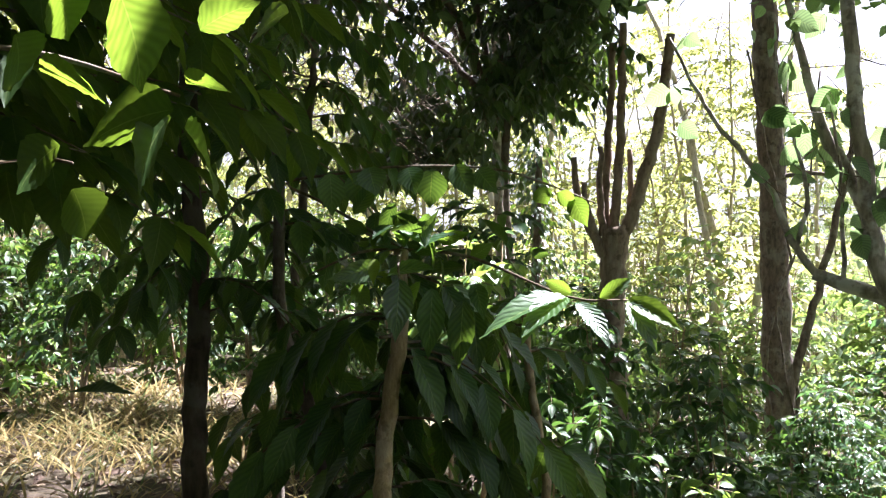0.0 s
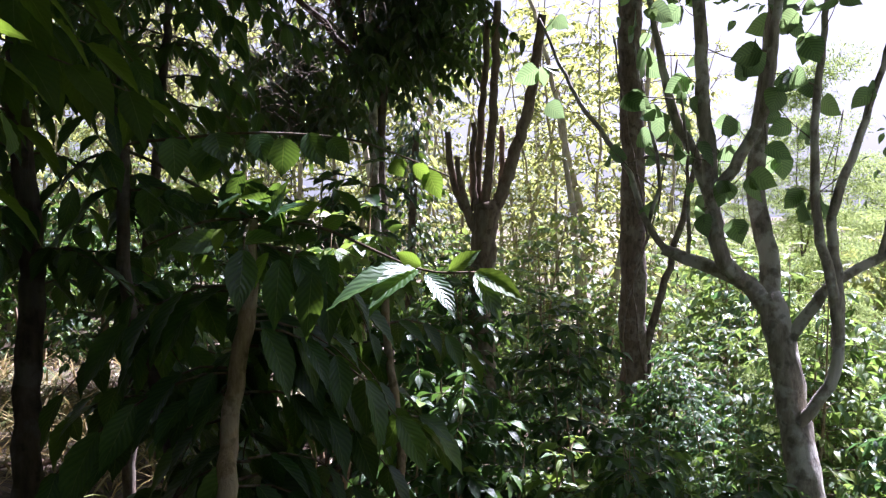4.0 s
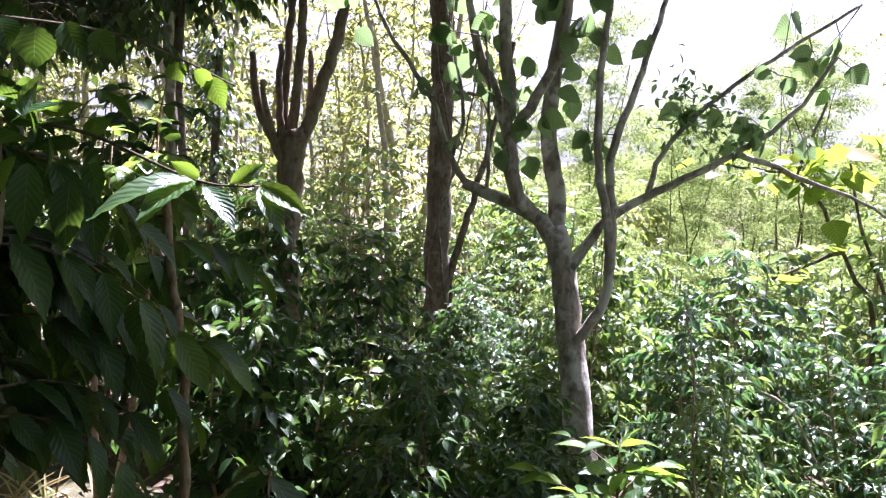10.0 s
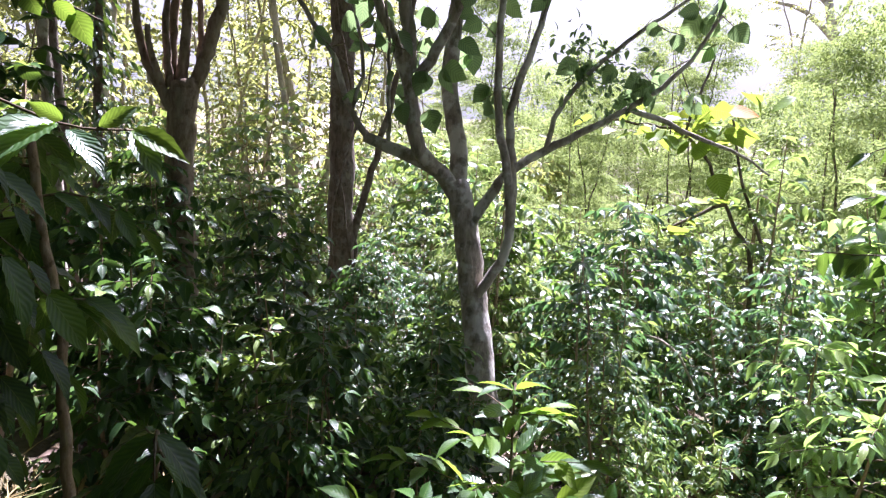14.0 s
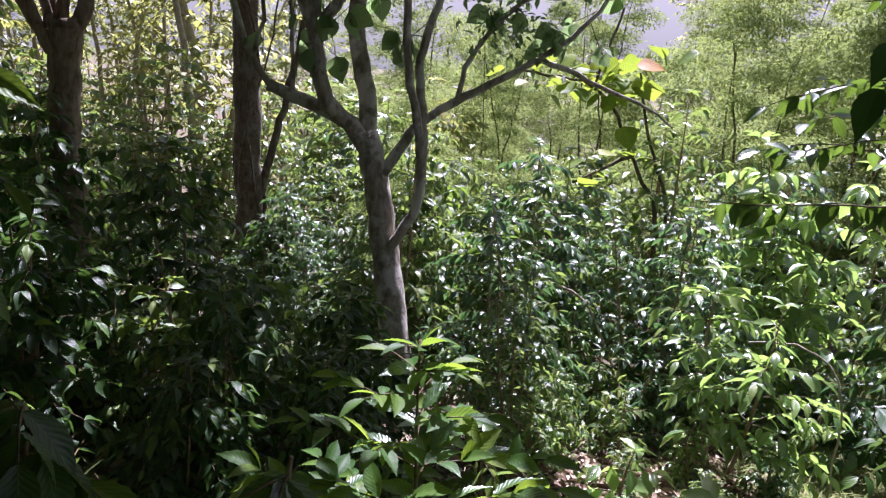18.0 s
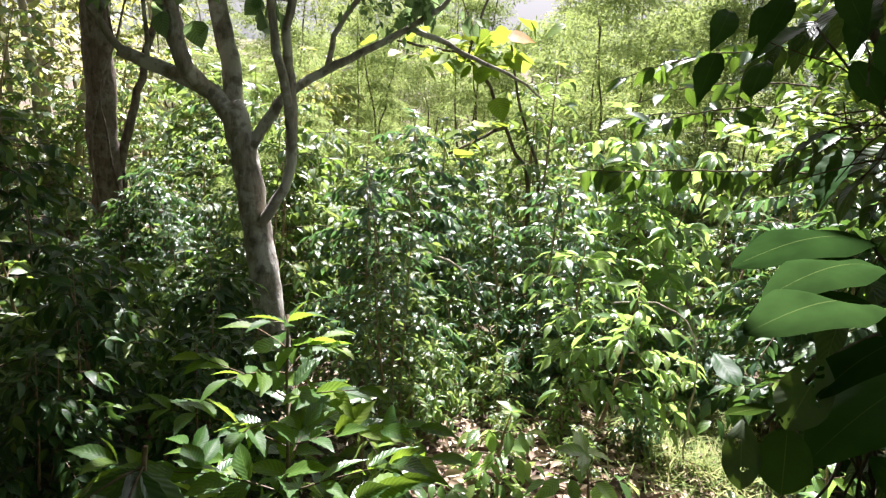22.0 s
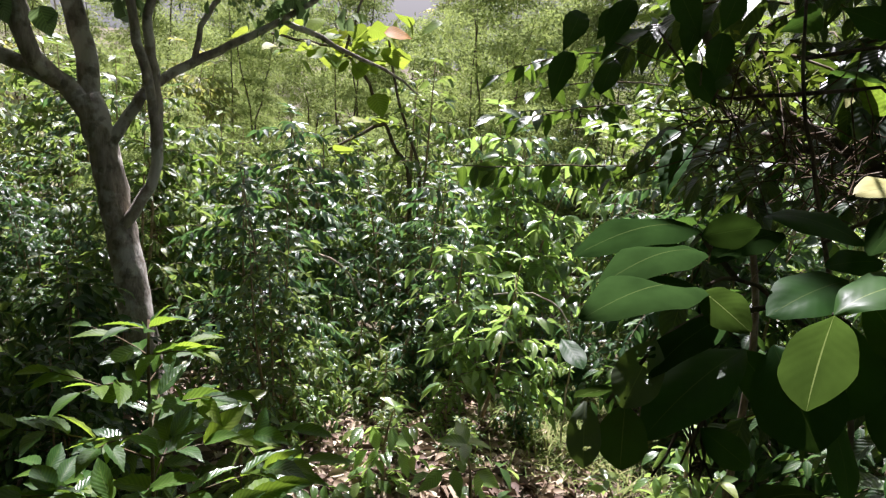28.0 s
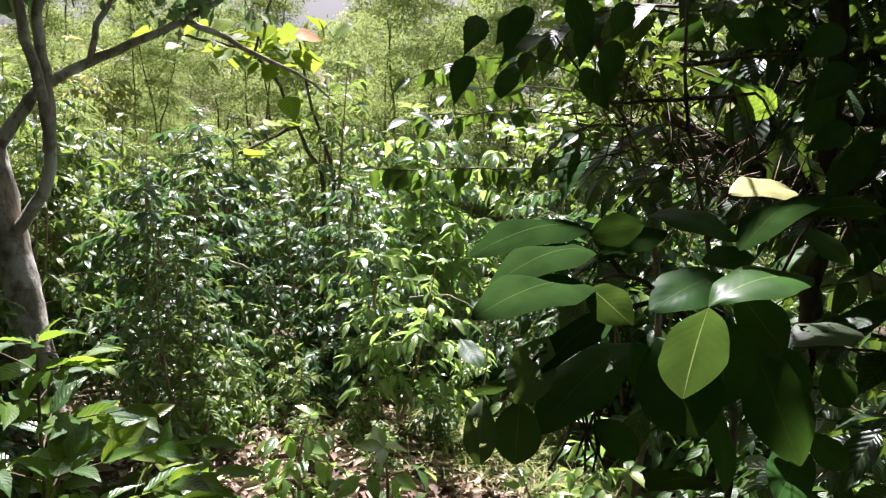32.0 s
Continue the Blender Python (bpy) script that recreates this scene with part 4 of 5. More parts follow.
# ---------------------------------------------------------------- coffee plants beside the camera
LEAF_NEAR = [mesh_of("leaf", *(f[0], f[1]), M_NEAR, f[2]) for f in FORM_NEAR]
LEAF_WAXY = [mesh_of("leaf", *(f[0], f[1]), M_WAXY, f[2]) for f in FORM_NEAR]
LEAF_YOUNG = [mesh_of("leaf", *(f[0], f[1]), M_YOUNG, f[2]) for f in FORM_NEAR]
LEAF_BROAD = [mesh_of("leaf", *(f[0], f[1]), M_BROAD, f[2]) for f in FORM_BROAD]
LEAF_BROAD_LIGHT = [mesh_of("leaf", *(f[0], f[1]), M_BROAD_LIGHT, f[2]) for f in FORM_BROAD]
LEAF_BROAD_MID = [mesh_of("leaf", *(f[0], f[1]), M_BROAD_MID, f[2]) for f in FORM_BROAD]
LEAF_DARK = [mesh_of("leaf", *(f[0], f[1]), M_BROAD, f[2]) for f in FORM_NEAR]
LEAF_SATIN = [mesh_of("leaf", *(f[0], f[1]), M_SATIN, f[2]) for f in FORM_BROAD]
LEAF_OLIVE = [mesh_of("leaf", *(f[0], f[1]), M_OLIVE, f[2]) for f in FORM_NEAR]
LEAF_HOLED = [mesh_of("leaf", *(f[0], f[1]), M_BROAD_HOLED, f[2]) for f in FORM_BROAD]
LEAF_YELLOW = mesh_of("leaf", FORM_ROUND[0], FORM_ROUND[1], M_YELLOW, FORM_ROUND[2])
LEAF_ORANGE = mesh_of("leaf", FORM_ROUND[0], FORM_ROUND[1], M_ORANGE, FORM_ROUND[2])
LEAF_PALE = mesh_of("leaf", FORM_BROAD[1][0], FORM_BROAD[1][1], M_PALE, FORM_BROAD[1][2])


def hang_leaf(parent, me, base, way, up, length, wide=1.0, label=""):
    """One leaf object from its stalk end."""
    d = Vector(unit(way))
    x = d.cross(Vector(unit(up)))
    x.normalize()
    z = x.cross(d)
    m = Matrix((x, d, z)).transposed().to_4x4()
    ob = new("leaf", me)
    ob.parent = parent
    ob.matrix_basis = Matrix.Translation(Vector(base)) @ m @ Matrix.Diagonal((length * wide, length, length, 1))
    return tagged(ob, label)


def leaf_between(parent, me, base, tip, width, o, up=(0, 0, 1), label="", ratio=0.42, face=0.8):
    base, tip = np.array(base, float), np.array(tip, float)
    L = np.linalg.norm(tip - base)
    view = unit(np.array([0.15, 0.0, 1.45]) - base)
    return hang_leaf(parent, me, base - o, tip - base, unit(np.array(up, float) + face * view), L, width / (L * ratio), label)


def leaf_turned(parent, me, droop, row, o, ratio=0.5, label=""):
    """A drooping leaf from its stalk end to its tip, turned about its midrib."""
    base, tip, turn, width = np.array(row[:3], float), np.array(row[3:6], float), radians(row[6]), row[7]
    t, L = unit(tip - base), np.linalg.norm(tip - base)
    n = unit(UP - t * float(UP @ t))
    n = n * math.cos(turn) + np.cross(t, n) * math.sin(turn)
    c = 1 - 0.08 * droop
    size = L / math.hypot(c, droop)
    return hang_leaf(parent, me, base - o, t * c + n * droop, n * c - t * droop, size, width / (ratio * size), label)


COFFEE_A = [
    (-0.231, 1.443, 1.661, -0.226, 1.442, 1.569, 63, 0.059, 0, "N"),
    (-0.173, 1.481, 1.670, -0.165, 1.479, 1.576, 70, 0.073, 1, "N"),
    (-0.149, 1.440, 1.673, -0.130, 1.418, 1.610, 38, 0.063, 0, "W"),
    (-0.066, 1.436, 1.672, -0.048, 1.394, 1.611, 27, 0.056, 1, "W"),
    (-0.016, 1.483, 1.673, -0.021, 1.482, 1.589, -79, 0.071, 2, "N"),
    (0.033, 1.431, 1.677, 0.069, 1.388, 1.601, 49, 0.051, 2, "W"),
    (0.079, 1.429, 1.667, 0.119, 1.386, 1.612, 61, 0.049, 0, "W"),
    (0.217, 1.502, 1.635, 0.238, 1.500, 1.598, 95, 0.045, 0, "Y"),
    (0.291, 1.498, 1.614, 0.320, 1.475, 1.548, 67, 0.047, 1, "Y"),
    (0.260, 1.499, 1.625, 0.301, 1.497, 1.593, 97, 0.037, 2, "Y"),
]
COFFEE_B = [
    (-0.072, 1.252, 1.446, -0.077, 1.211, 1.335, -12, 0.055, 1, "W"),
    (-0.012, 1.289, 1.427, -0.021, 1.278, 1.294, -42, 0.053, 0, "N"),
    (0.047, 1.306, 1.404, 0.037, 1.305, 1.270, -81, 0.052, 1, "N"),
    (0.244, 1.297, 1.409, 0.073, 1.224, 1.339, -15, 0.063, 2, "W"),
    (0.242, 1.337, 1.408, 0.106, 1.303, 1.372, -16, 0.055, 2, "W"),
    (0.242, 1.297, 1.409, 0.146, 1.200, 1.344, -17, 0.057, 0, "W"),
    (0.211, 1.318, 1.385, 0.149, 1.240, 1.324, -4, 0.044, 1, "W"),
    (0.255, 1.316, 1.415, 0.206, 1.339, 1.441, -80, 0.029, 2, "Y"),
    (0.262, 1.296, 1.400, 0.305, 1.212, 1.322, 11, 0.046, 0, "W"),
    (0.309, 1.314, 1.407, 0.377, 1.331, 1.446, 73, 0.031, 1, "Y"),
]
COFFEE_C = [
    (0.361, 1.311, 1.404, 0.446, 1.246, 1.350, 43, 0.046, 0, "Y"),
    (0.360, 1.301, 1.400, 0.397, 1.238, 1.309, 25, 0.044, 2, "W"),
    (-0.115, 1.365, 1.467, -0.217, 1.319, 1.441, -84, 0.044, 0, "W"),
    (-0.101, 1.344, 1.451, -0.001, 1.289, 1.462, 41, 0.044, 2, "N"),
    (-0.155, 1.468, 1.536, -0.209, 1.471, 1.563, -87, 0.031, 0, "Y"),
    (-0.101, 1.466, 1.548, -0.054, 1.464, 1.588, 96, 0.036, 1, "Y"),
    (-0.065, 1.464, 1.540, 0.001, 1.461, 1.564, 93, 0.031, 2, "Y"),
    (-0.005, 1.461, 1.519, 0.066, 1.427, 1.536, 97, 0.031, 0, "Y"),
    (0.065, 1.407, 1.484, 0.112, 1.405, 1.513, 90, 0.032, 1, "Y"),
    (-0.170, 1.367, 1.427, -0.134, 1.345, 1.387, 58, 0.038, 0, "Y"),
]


def near_coffee():
    rng = np.random.default_rng(301)
    root = thing("coffee_plant", "tall coffee plant with a pale brown stem and ribbed hanging leaves", "coffee plant", "near coffee plants", at=(-0.12, 1.28, 0.0))
    o = np.array(root.location)
    stem = [(-0.13, 1.25, -0.05), (-0.12, 1.28, 0.5), (-0.11, 1.32, 0.93), (-0.11, 1.38, 1.08), (-0.1, 1.41, 1.2), (-0.08, 1.43, 1.33), (-0.08, 1.45, 1.5)]
    part("stem", tubes_mesh("stem", [smooth_line([np.array(p) - o for p in stem], 0.024, 0.016, 0.04, 0.002)], M_BARK_COFFEE, 12, 0.05), root)
    for k, pts in enumerate(([(-0.08, 1.45, 1.5), (-0.25, 1.5, 1.6), (-0.335, 1.498, 1.645), (-0.21, 1.473, 1.664), (-0.077, 1.456, 1.677), (0.113, 1.447, 1.671), (0.241, 1.501, 1.642), (0.345, 1.515, 1.603)],
                             [(-0.08, 1.45, 1.5), (-0.166, 1.418, 1.494), (-0.266, 1.402, 1.448)],
                             [(-0.08, 1.45, 1.5), (0.065, 1.407, 1.484), (0.249, 1.317, 1.409), (0.369, 1.311, 1.403)],
                             [(-0.08, 1.45, 1.5), (-0.08, 1.34, 1.47), (-0.072, 1.252, 1.446)],
                             [(-0.08, 1.45, 1.5), (-0.16, 1.47, 1.535), (-0.2, 1.5, 1.56)],
                             [(-0.08, 1.45, 1.5), (-0.06, 1.46, 1.54), (0.0, 1.461, 1.56)])):
        part("branch", tubes_mesh("branch", [smooth_line([np.array(p) - o for p in pts], 0.004, 0.002, 0.03)], M_TWIG, 6), root)
    kinds = {"N": LEAF_NEAR, "W": LEAF_WAXY, "Y": LEAF_YOUNG}
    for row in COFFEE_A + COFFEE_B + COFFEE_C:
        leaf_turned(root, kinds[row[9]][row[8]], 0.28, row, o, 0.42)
    # small tufts round the fork
    for k in range(70):
        p = np.array([-0.09, 1.45, 1.5]) + rng.normal(0, 1, 3) * np.array([0.13, 0.05, 0.035]) - o
        hang_leaf(root, (LEAF_YOUNG if k % 7 == 0 else LEAF_NEAR)[k % 3], p, rng.normal(0, 1, 3) + np.array([0, 0, 0.1]), UP + rng.normal(0, 0.5, 3), rng.uniform(0.05, 0.1))
    # leafy skirts of hanging branches
    for k in range(40):
        z = rng.uniform(0.4, 1.45)
        a = rng.uniform(-0.3, 3.4)
        p = np.array([-0.1, 1.46, z]) + rng.normal(0, 0.02, 3)
        ln, lv = spray(rng, p - o, (math.cos(a), 0.7 * math.sin(a) + 0.3, 0.1), rng.uniform(0.22, 0.5), 0.7, 0.16, 0.075, 0.7)
        arm = part("branch", tubes_mesh("branch", [ln], M_TWIG, 4), root)
        for j, (q, d, n, s) in enumerate(lv):
            hang_leaf(arm, LEAF_NEAR[(j + k) % 3], q, d, n, s)


near_coffee()


def near_stem(name, label, points, r0, r1, sprays, seed, leaf=0.16, bark=None, at=None, form=None, side=(-3.1, 3.1), zr=(0.7, 1.8), reach=(0.25, 0.5), mat=None, drop=0.6):
    """A coffee stem beside the camera with drooping leafy branches."""
    rng = np.random.default_rng(seed)
    root = thing(name, label, "coffee plant", "near coffee plants", at=points[0])
    o = np.array(points[0], float)
    line = smooth_line([np.array(p) - o for p in points], r0, r1, 0.05, 0.003, seed)
    part("stem", tubes_mesh("stem", [line], bark or M_BARK_COFFEE, 12, 0.06, seed), root)
    for k in range(sprays):
        z = rng.uniform(*zr)
        p = min(line, key=lambda q: abs(q[0][2] + o[2] - z))[0]
        a = rng.uniform(*side)
        ln, lv = spray(rng, p, (math.cos(a), math.sin(a), 0.25), rng.uniform(*reach), drop, leaf, leaf * 0.48, 0.6)
        arm = part("branch", tubes_mesh("branch", [ln], M_TWIG, 4), root)
        for j, (q, d, n, s) in enumerate(lv):
            hang_leaf(arm, (mat or LEAF_NEAR)[(j + k) % 3], q, d, n, s)
    return root


near_stem("coffee_plant", "coffee plant with a crooked pale stem and broad drooping leaves",
          [(0.28, 1.66, -0.15), (0.27, 1.73, 0.74), (0.27, 1.81, 0.96), (0.25, 1.85, 1.1), (0.24, 1.87, 1.22), (0.23, 1.89, 1.36)], 0.017, 0.011, 9, 311, zr=(0.9, 1.36), reach=(0.2, 0.35), side=(0.2, 3.0))
near_stem("coffee_plant", "thick-stemmed old coffee plant with a dense leafy crown",
          [(-0.7, 1.9, -0.05), (-0.71, 1.96, 0.79), (-0.73, 2.03, 1.07), (-0.73, 2.06, 1.3), (-0.74, 2.07, 1.52), (-0.76, 2.05, 1.9), (-0.7, 2.0, 2.3)], 0.042, 0.025, 26, 312, leaf=0.13, zr=(1.3, 2.3), reach=(0.35, 0.7), bark=M_BARK_DARK)
near_stem("coffee_plant", "leaning dark-stemmed coffee plant hung with shaded leaves",
          [(-0.26, 1.8, -0.05), (-0.31, 1.86, 0.83), (-0.38, 1.92, 1.09), (-0.45, 1.94, 1.31), (-0.46, 1.95, 1.52), (-0.46, 1.94, 1.9)], 0.024, 0.015, 34, 313, leaf=0.15, zr=(0.5, 1.75), reach=(0.25, 0.5), bark=M_BARK_DARK, side=(-0.3, 3.4))
near_stem("coffee_plant", "tall coffee plant with a dark crown of broad leaves",
          [(-0.62, 2.6, -0.05), (-0.6, 2.6, 0.9), (-0.52, 2.58, 1.7), (-0.45, 2.55, 2.6)], 0.026, 0.012, 18, 315, leaf=0.13, zr=(1.75, 2.6), reach=(0.3, 0.65), bark=M_BARK_DARK)
near_stem("coffee_plant", "coffee plant with bright young leaves arching overhead",
          [(-1.0, 0.95, -0.05), (-1.0, 0.95, 0.9), (-0.95, 1.0, 1.5), (-0.85, 1.0, 1.95), (-0.72, 1.0, 2.2)], 0.024, 0.01, 26, 314, zr=(1.6, 2.2), reach=(0.35, 0.7), mat=LEAF_OLIVE, leaf=0.15, side=(-0.6, 1.3), drop=0.35)


near_stem("coffee_sapling", "low coffee sapling with a few broad ribbed leaves", [(0.86, 1.2, ground_z(0.86, 1.2) - 0.03), (0.86, 1.2, 0.3), (0.85, 1.16, 0.66)], 0.008, 0.005, 5, 316, leaf=0.17, zr=(0.4, 0.62), reach=(0.12, 0.22), drop=0.3, mat=LEAF_WAXY)
near_stem("coffee_sapling", "low coffee sapling with ribbed leaves among dry grass", [(0.4, 1.42, -0.1), (0.4, 1.4, 0.4), (0.41, 1.37, 0.8)], 0.008, 0.005, 6, 317, leaf=0.18, zr=(0.6, 0.8), reach=(0.1, 0.2), drop=0.4)

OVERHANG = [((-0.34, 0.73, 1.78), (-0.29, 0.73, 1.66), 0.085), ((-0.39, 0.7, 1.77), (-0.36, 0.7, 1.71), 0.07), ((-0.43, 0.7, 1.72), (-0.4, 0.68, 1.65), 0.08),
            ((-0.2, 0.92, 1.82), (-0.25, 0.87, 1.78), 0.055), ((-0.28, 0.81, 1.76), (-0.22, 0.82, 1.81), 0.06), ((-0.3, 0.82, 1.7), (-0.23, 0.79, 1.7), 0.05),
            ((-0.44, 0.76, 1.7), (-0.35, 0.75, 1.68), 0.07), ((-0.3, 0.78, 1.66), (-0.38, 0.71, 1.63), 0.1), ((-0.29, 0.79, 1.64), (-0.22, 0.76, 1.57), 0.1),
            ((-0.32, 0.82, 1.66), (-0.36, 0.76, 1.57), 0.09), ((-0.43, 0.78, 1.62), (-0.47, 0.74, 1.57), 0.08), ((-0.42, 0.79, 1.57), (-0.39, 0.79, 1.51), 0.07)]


def overhang():
    """A branch with big leaves reaching in close to the camera."""
    root = thing("coffee_plant", "coffee plant leaning in with big backlit green leaves", "coffee plant", "near coffee plants", at=(-0.8, 0.62, 0.0))
    o = np.array(root.location)
    part("stem", tubes_mesh("stem", [smooth_line([np.array(p) - o for p in [(-0.8, 0.62, -0.05), (-0.78, 0.62, 0.9), (-0.72, 0.64, 1.5), (-0.6, 0.68, 1.8)]], 0.018, 0.008, 0.1)], M_BARK_COFFEE, 8), root)
    for k, pts in enumerate(([(-0.66, 0.66, 1.7), (-0.46, 0.75, 1.72), (-0.3, 0.8, 1.68)], [(-0.62, 0.67, 1.78), (-0.4, 0.72, 1.82), (-0.2, 0.9, 1.83)], [(-0.72, 0.64, 1.5), (-0.5, 0.78, 1.6), (-0.42, 0.79, 1.6)])):
        part("branch", tubes_mesh("branch", [smooth_line([np.array(p) - o for p in pts], 0.005, 0.002, 0.03)], M_TWIG, 6), root)
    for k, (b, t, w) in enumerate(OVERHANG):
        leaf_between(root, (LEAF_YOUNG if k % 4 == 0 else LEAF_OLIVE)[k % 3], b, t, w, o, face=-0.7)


overhang()


def sapling():
    rng = np.random.default_rng(401)
    root = thing("coffee_sapling", "young coffee sapling with bright ribbed leaves in tiers", "sapling", at=(1.24, 1.2, ground_z(1.24, 1.2)))
    o = np.array(root.location)
    pts = [(1.24, 1.2, ground_z(1.24, 1.2) - 0.05), (1.25, 1.22, 0.3), (1.28, 1.28, 0.64), (1.31, 1.32, 0.78)]
    part("stem", tubes_mesh("stem", [smooth_line([np.array(p) - o for p in pts], 0.008, 0.003, 0.05)], M_TWIG, 8), root)
    for k in range(14):
        u = 0.05 + 0.95 * k / 13
        z = -0.12 + 0.88 * u
        p = np.array([1.24 + 0.06 * u, 1.2 + 0.11 * u, z]) - o
        for h in range(2):
            a = k * 1.45 + h * math.pi + rng.normal(0, 0.25)
            L = 0.58 * (1.0 - u) ** 0.65 + 0.05
            ln, lv = spray(rng, p, (math.cos(a), math.sin(a), 0.5), L, 0.14, 0.185 - 0.09 * u, 0.065, -0.1, 0.003, start=0.36 - 0.25 * u, lean=0.8, spread=0.7, loose=0.3)
            arm = part("branch", tubes_mesh("branch", [ln], M_TWIG, 5), root)
            for j, (q, d, n, s) in enumerate(lv):
                tip = j >= len(lv) - 3
                hang_leaf(arm, (LEAF_YOUNG if tip or (j + k) % 3 else LEAF_WAXY)[j % 3], q, d, n, s, 0.95)


sapling()
lit = coffee_shrub("coffee_shrub", "young coffee shrub with shining leaves coloured pale for sunlight", 171, 1.42, 0.66, 0.15, M_LIT, FORM_NARROW, 2, 10, low=0.42)
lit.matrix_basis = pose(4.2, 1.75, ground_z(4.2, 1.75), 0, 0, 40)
pale = coffee_shrub("coffee_shrub", "tall shrub above the clearing, large leaves coloured pale for sunlight", 173, 2.5, 0.75, 0.2, M_LIT, FORM_MID, 3, 12)
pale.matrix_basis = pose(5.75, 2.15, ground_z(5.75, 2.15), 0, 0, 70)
warm = coffee_shrub("yellow_shrub", "tall shrub with thin pale yellow leaves", 174, 2.6, 0.9, 0.16, M_THIN, FORM_MID, 3, 12, "yellow shrubs")
warm.matrix_basis = pose(5.55, 6.6, ground_z(5.55, 6.6), 0, 0, 70)
# two shrubs added where sun strikes leaves, its light put into their colour
bright = coffee_shrub("sun_patch_shrub", "small added shrub coloured yellow-green for a patch of sun", 176, 0.95, 0.4, 0.085, M_SUNLIT_SHOOT, FORM_MID, 3, 9, "young shrubs", low=0.4)
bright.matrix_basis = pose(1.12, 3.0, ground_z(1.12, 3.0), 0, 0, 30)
glint = coffee_shrub("sun_patch_shrub", "slim added shrub with a top coloured yellow-green for sunlight", 177, 1.75, 0.34, 0.1, M_SUNLIT_SHOOT, FORM_MID, 2, 7, "young shrubs", low=0.8)
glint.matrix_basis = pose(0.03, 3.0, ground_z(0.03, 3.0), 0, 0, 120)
stand(FAR_SHRUBS[0], 5.0, 2.35, 160, 0.7)
right = coffee_shrub("coffee_shrub", "tall coffee shrub with long hanging branches and glossy leaves", 172, 2.4, 1.15, 0.16, M_COFFEE, FORM_MID, 4, 12)
right.matrix_basis = pose(5.1, 0.2, ground_z(5.1, 0.2), 0, 0, 10)


def yellow_tree():
    rng = np.random.default_rng(421)
    root = thing("young_tree", "young tree with large yellow-green leaves and one orange leaf", "tree", at=(6.1, 3.6, ground_z(6.1, 3.6)))
    o = np.array(root.location)
    lines = [[(6.12, 3.6, -1.2), (6.15, 3.66, 0.3), (6.08, 3.89, 0.73), (5.95, 4.13, 1.26), (5.78, 4.37, 1.55), (5.32, 4.85, 1.64)],
             [(6.18, 3.6, -0.9), (6.2, 3.6, 0.4), (6.1, 3.8, 1.0), (6.02, 3.98, 1.7)],
             [(6.05, 3.95, 0.9), (5.85, 4.15, 0.75), (5.6, 4.3, 0.6)], [(5.8, 4.35, 1.5), (5.9, 4.3, 1.9), (6.0, 4.25, 2.3)]]
    for k, pts in enumerate(lines):
        part("stem", tubes_mesh("stem", [smooth_line([np.array(p) - o for p in pts], 0.03 - 0.005 * k, 0.012, 0.1, 0.008, k)], M_BARK_DARK, 8), root)
    clusters = [(5.75, 4.37, 1.6, 9), (5.95, 4.1, 1.65, 12), (6.05, 3.95, 1.7, 8), (5.6, 4.5, 1.55, 6), (6.05, 3.9, 1.0, 3), (5.75, 4.2, 0.8, 4), (5.6, 4.35, 0.65, 2), (5.4, 4.8, 1.6, 6)]
    for x, y, z, n in clusters:
        for k in range(int(1.7 * n)):
            p = np.array([x, y, z]) + rng.normal(0, 0.13, 3)
            hang_leaf(root, LEAF_YELLOW, p - o, rng.normal(0, 1, 3) * np.array([1, 1, 0.4]) + np.array([0, 0, -0.3]), UP + rng.normal(0, 0.4, 3), rng.uniform(0.15, 0.27))
    hang_leaf(root, LEAF_ORANGE, np.array([5.68, 3.8, 1.75]) - o, (0.5, -0.8, 0.05), (-0.5, -0.4, 1), 0.26, 1.0, "orange leaf")


yellow_tree()


# ---------------------------------------------------------------- the broad-leaved plant close to the camera
# stalk end, tip, turn about the midrib from level, width, form and kind
BROAD_A = [
    (1.017, 0.068, 1.234, 0.866, 0.147, 1.222, -4, 0.082, 2, "M"),
    (1.065, 0.079, 1.263, 0.935, 0.154, 1.237, -3, 0.073, 2, "M"),
    (1.128, 0.096, 1.275, 0.985, 0.200, 1.248, -4, 0.086, 2, "M"),
    (1.086, 0.092, 1.278, 1.073, 0.034, 1.303, 89, 0.039, 1, "M"),
    (1.064, 0.075, 1.254, 1.145, 0.015, 1.290, 8, 0.052, 1, "M"),
    (0.996, 0.068, 1.241, 0.948, 0.015, 1.226, 51, 0.040, 1, "L"),
    (1.047, 0.038, 1.211, 0.942, 0.092, 1.160, 13, 0.062, 1, "M"),
    (0.969, 0.097, 1.188, 0.925, 0.109, 1.126, -26, 0.049, 0, "H"),
    (1.066, 0.021, 1.171, 0.948, 0.088, 1.091, -2, 0.079, 1, "B"),
    (0.946, 0.111, 1.122, 0.914, 0.098, 1.068, 9, 0.050, 0, "G"),
]
BROAD_B = [
    (0.929, 0.147, 1.119, 0.899, 0.130, 1.064, 12, 0.035, 0, "H"),
    (1.020, 0.210, 1.141, 0.988, 0.170, 1.126, 19, 0.026, 0, "B"),
    (1.039, 0.140, 1.095, 0.997, 0.178, 1.086, 7, 0.028, 0, "L"),
    (1.003, -0.048, 1.245, 0.916, -0.042, 1.180, 20, 0.065, 0, "L"),
    (1.003, -0.047, 1.245, 1.098, -0.142, 1.275, 6, 0.069, 2, "G"),
    (1.040, -0.071, 1.259, 1.028, -0.124, 1.210, 74, 0.047, 1, "G"),
    (1.102, -0.057, 1.260, 1.020, 0.006, 1.225, -20, 0.060, 1, "B"),
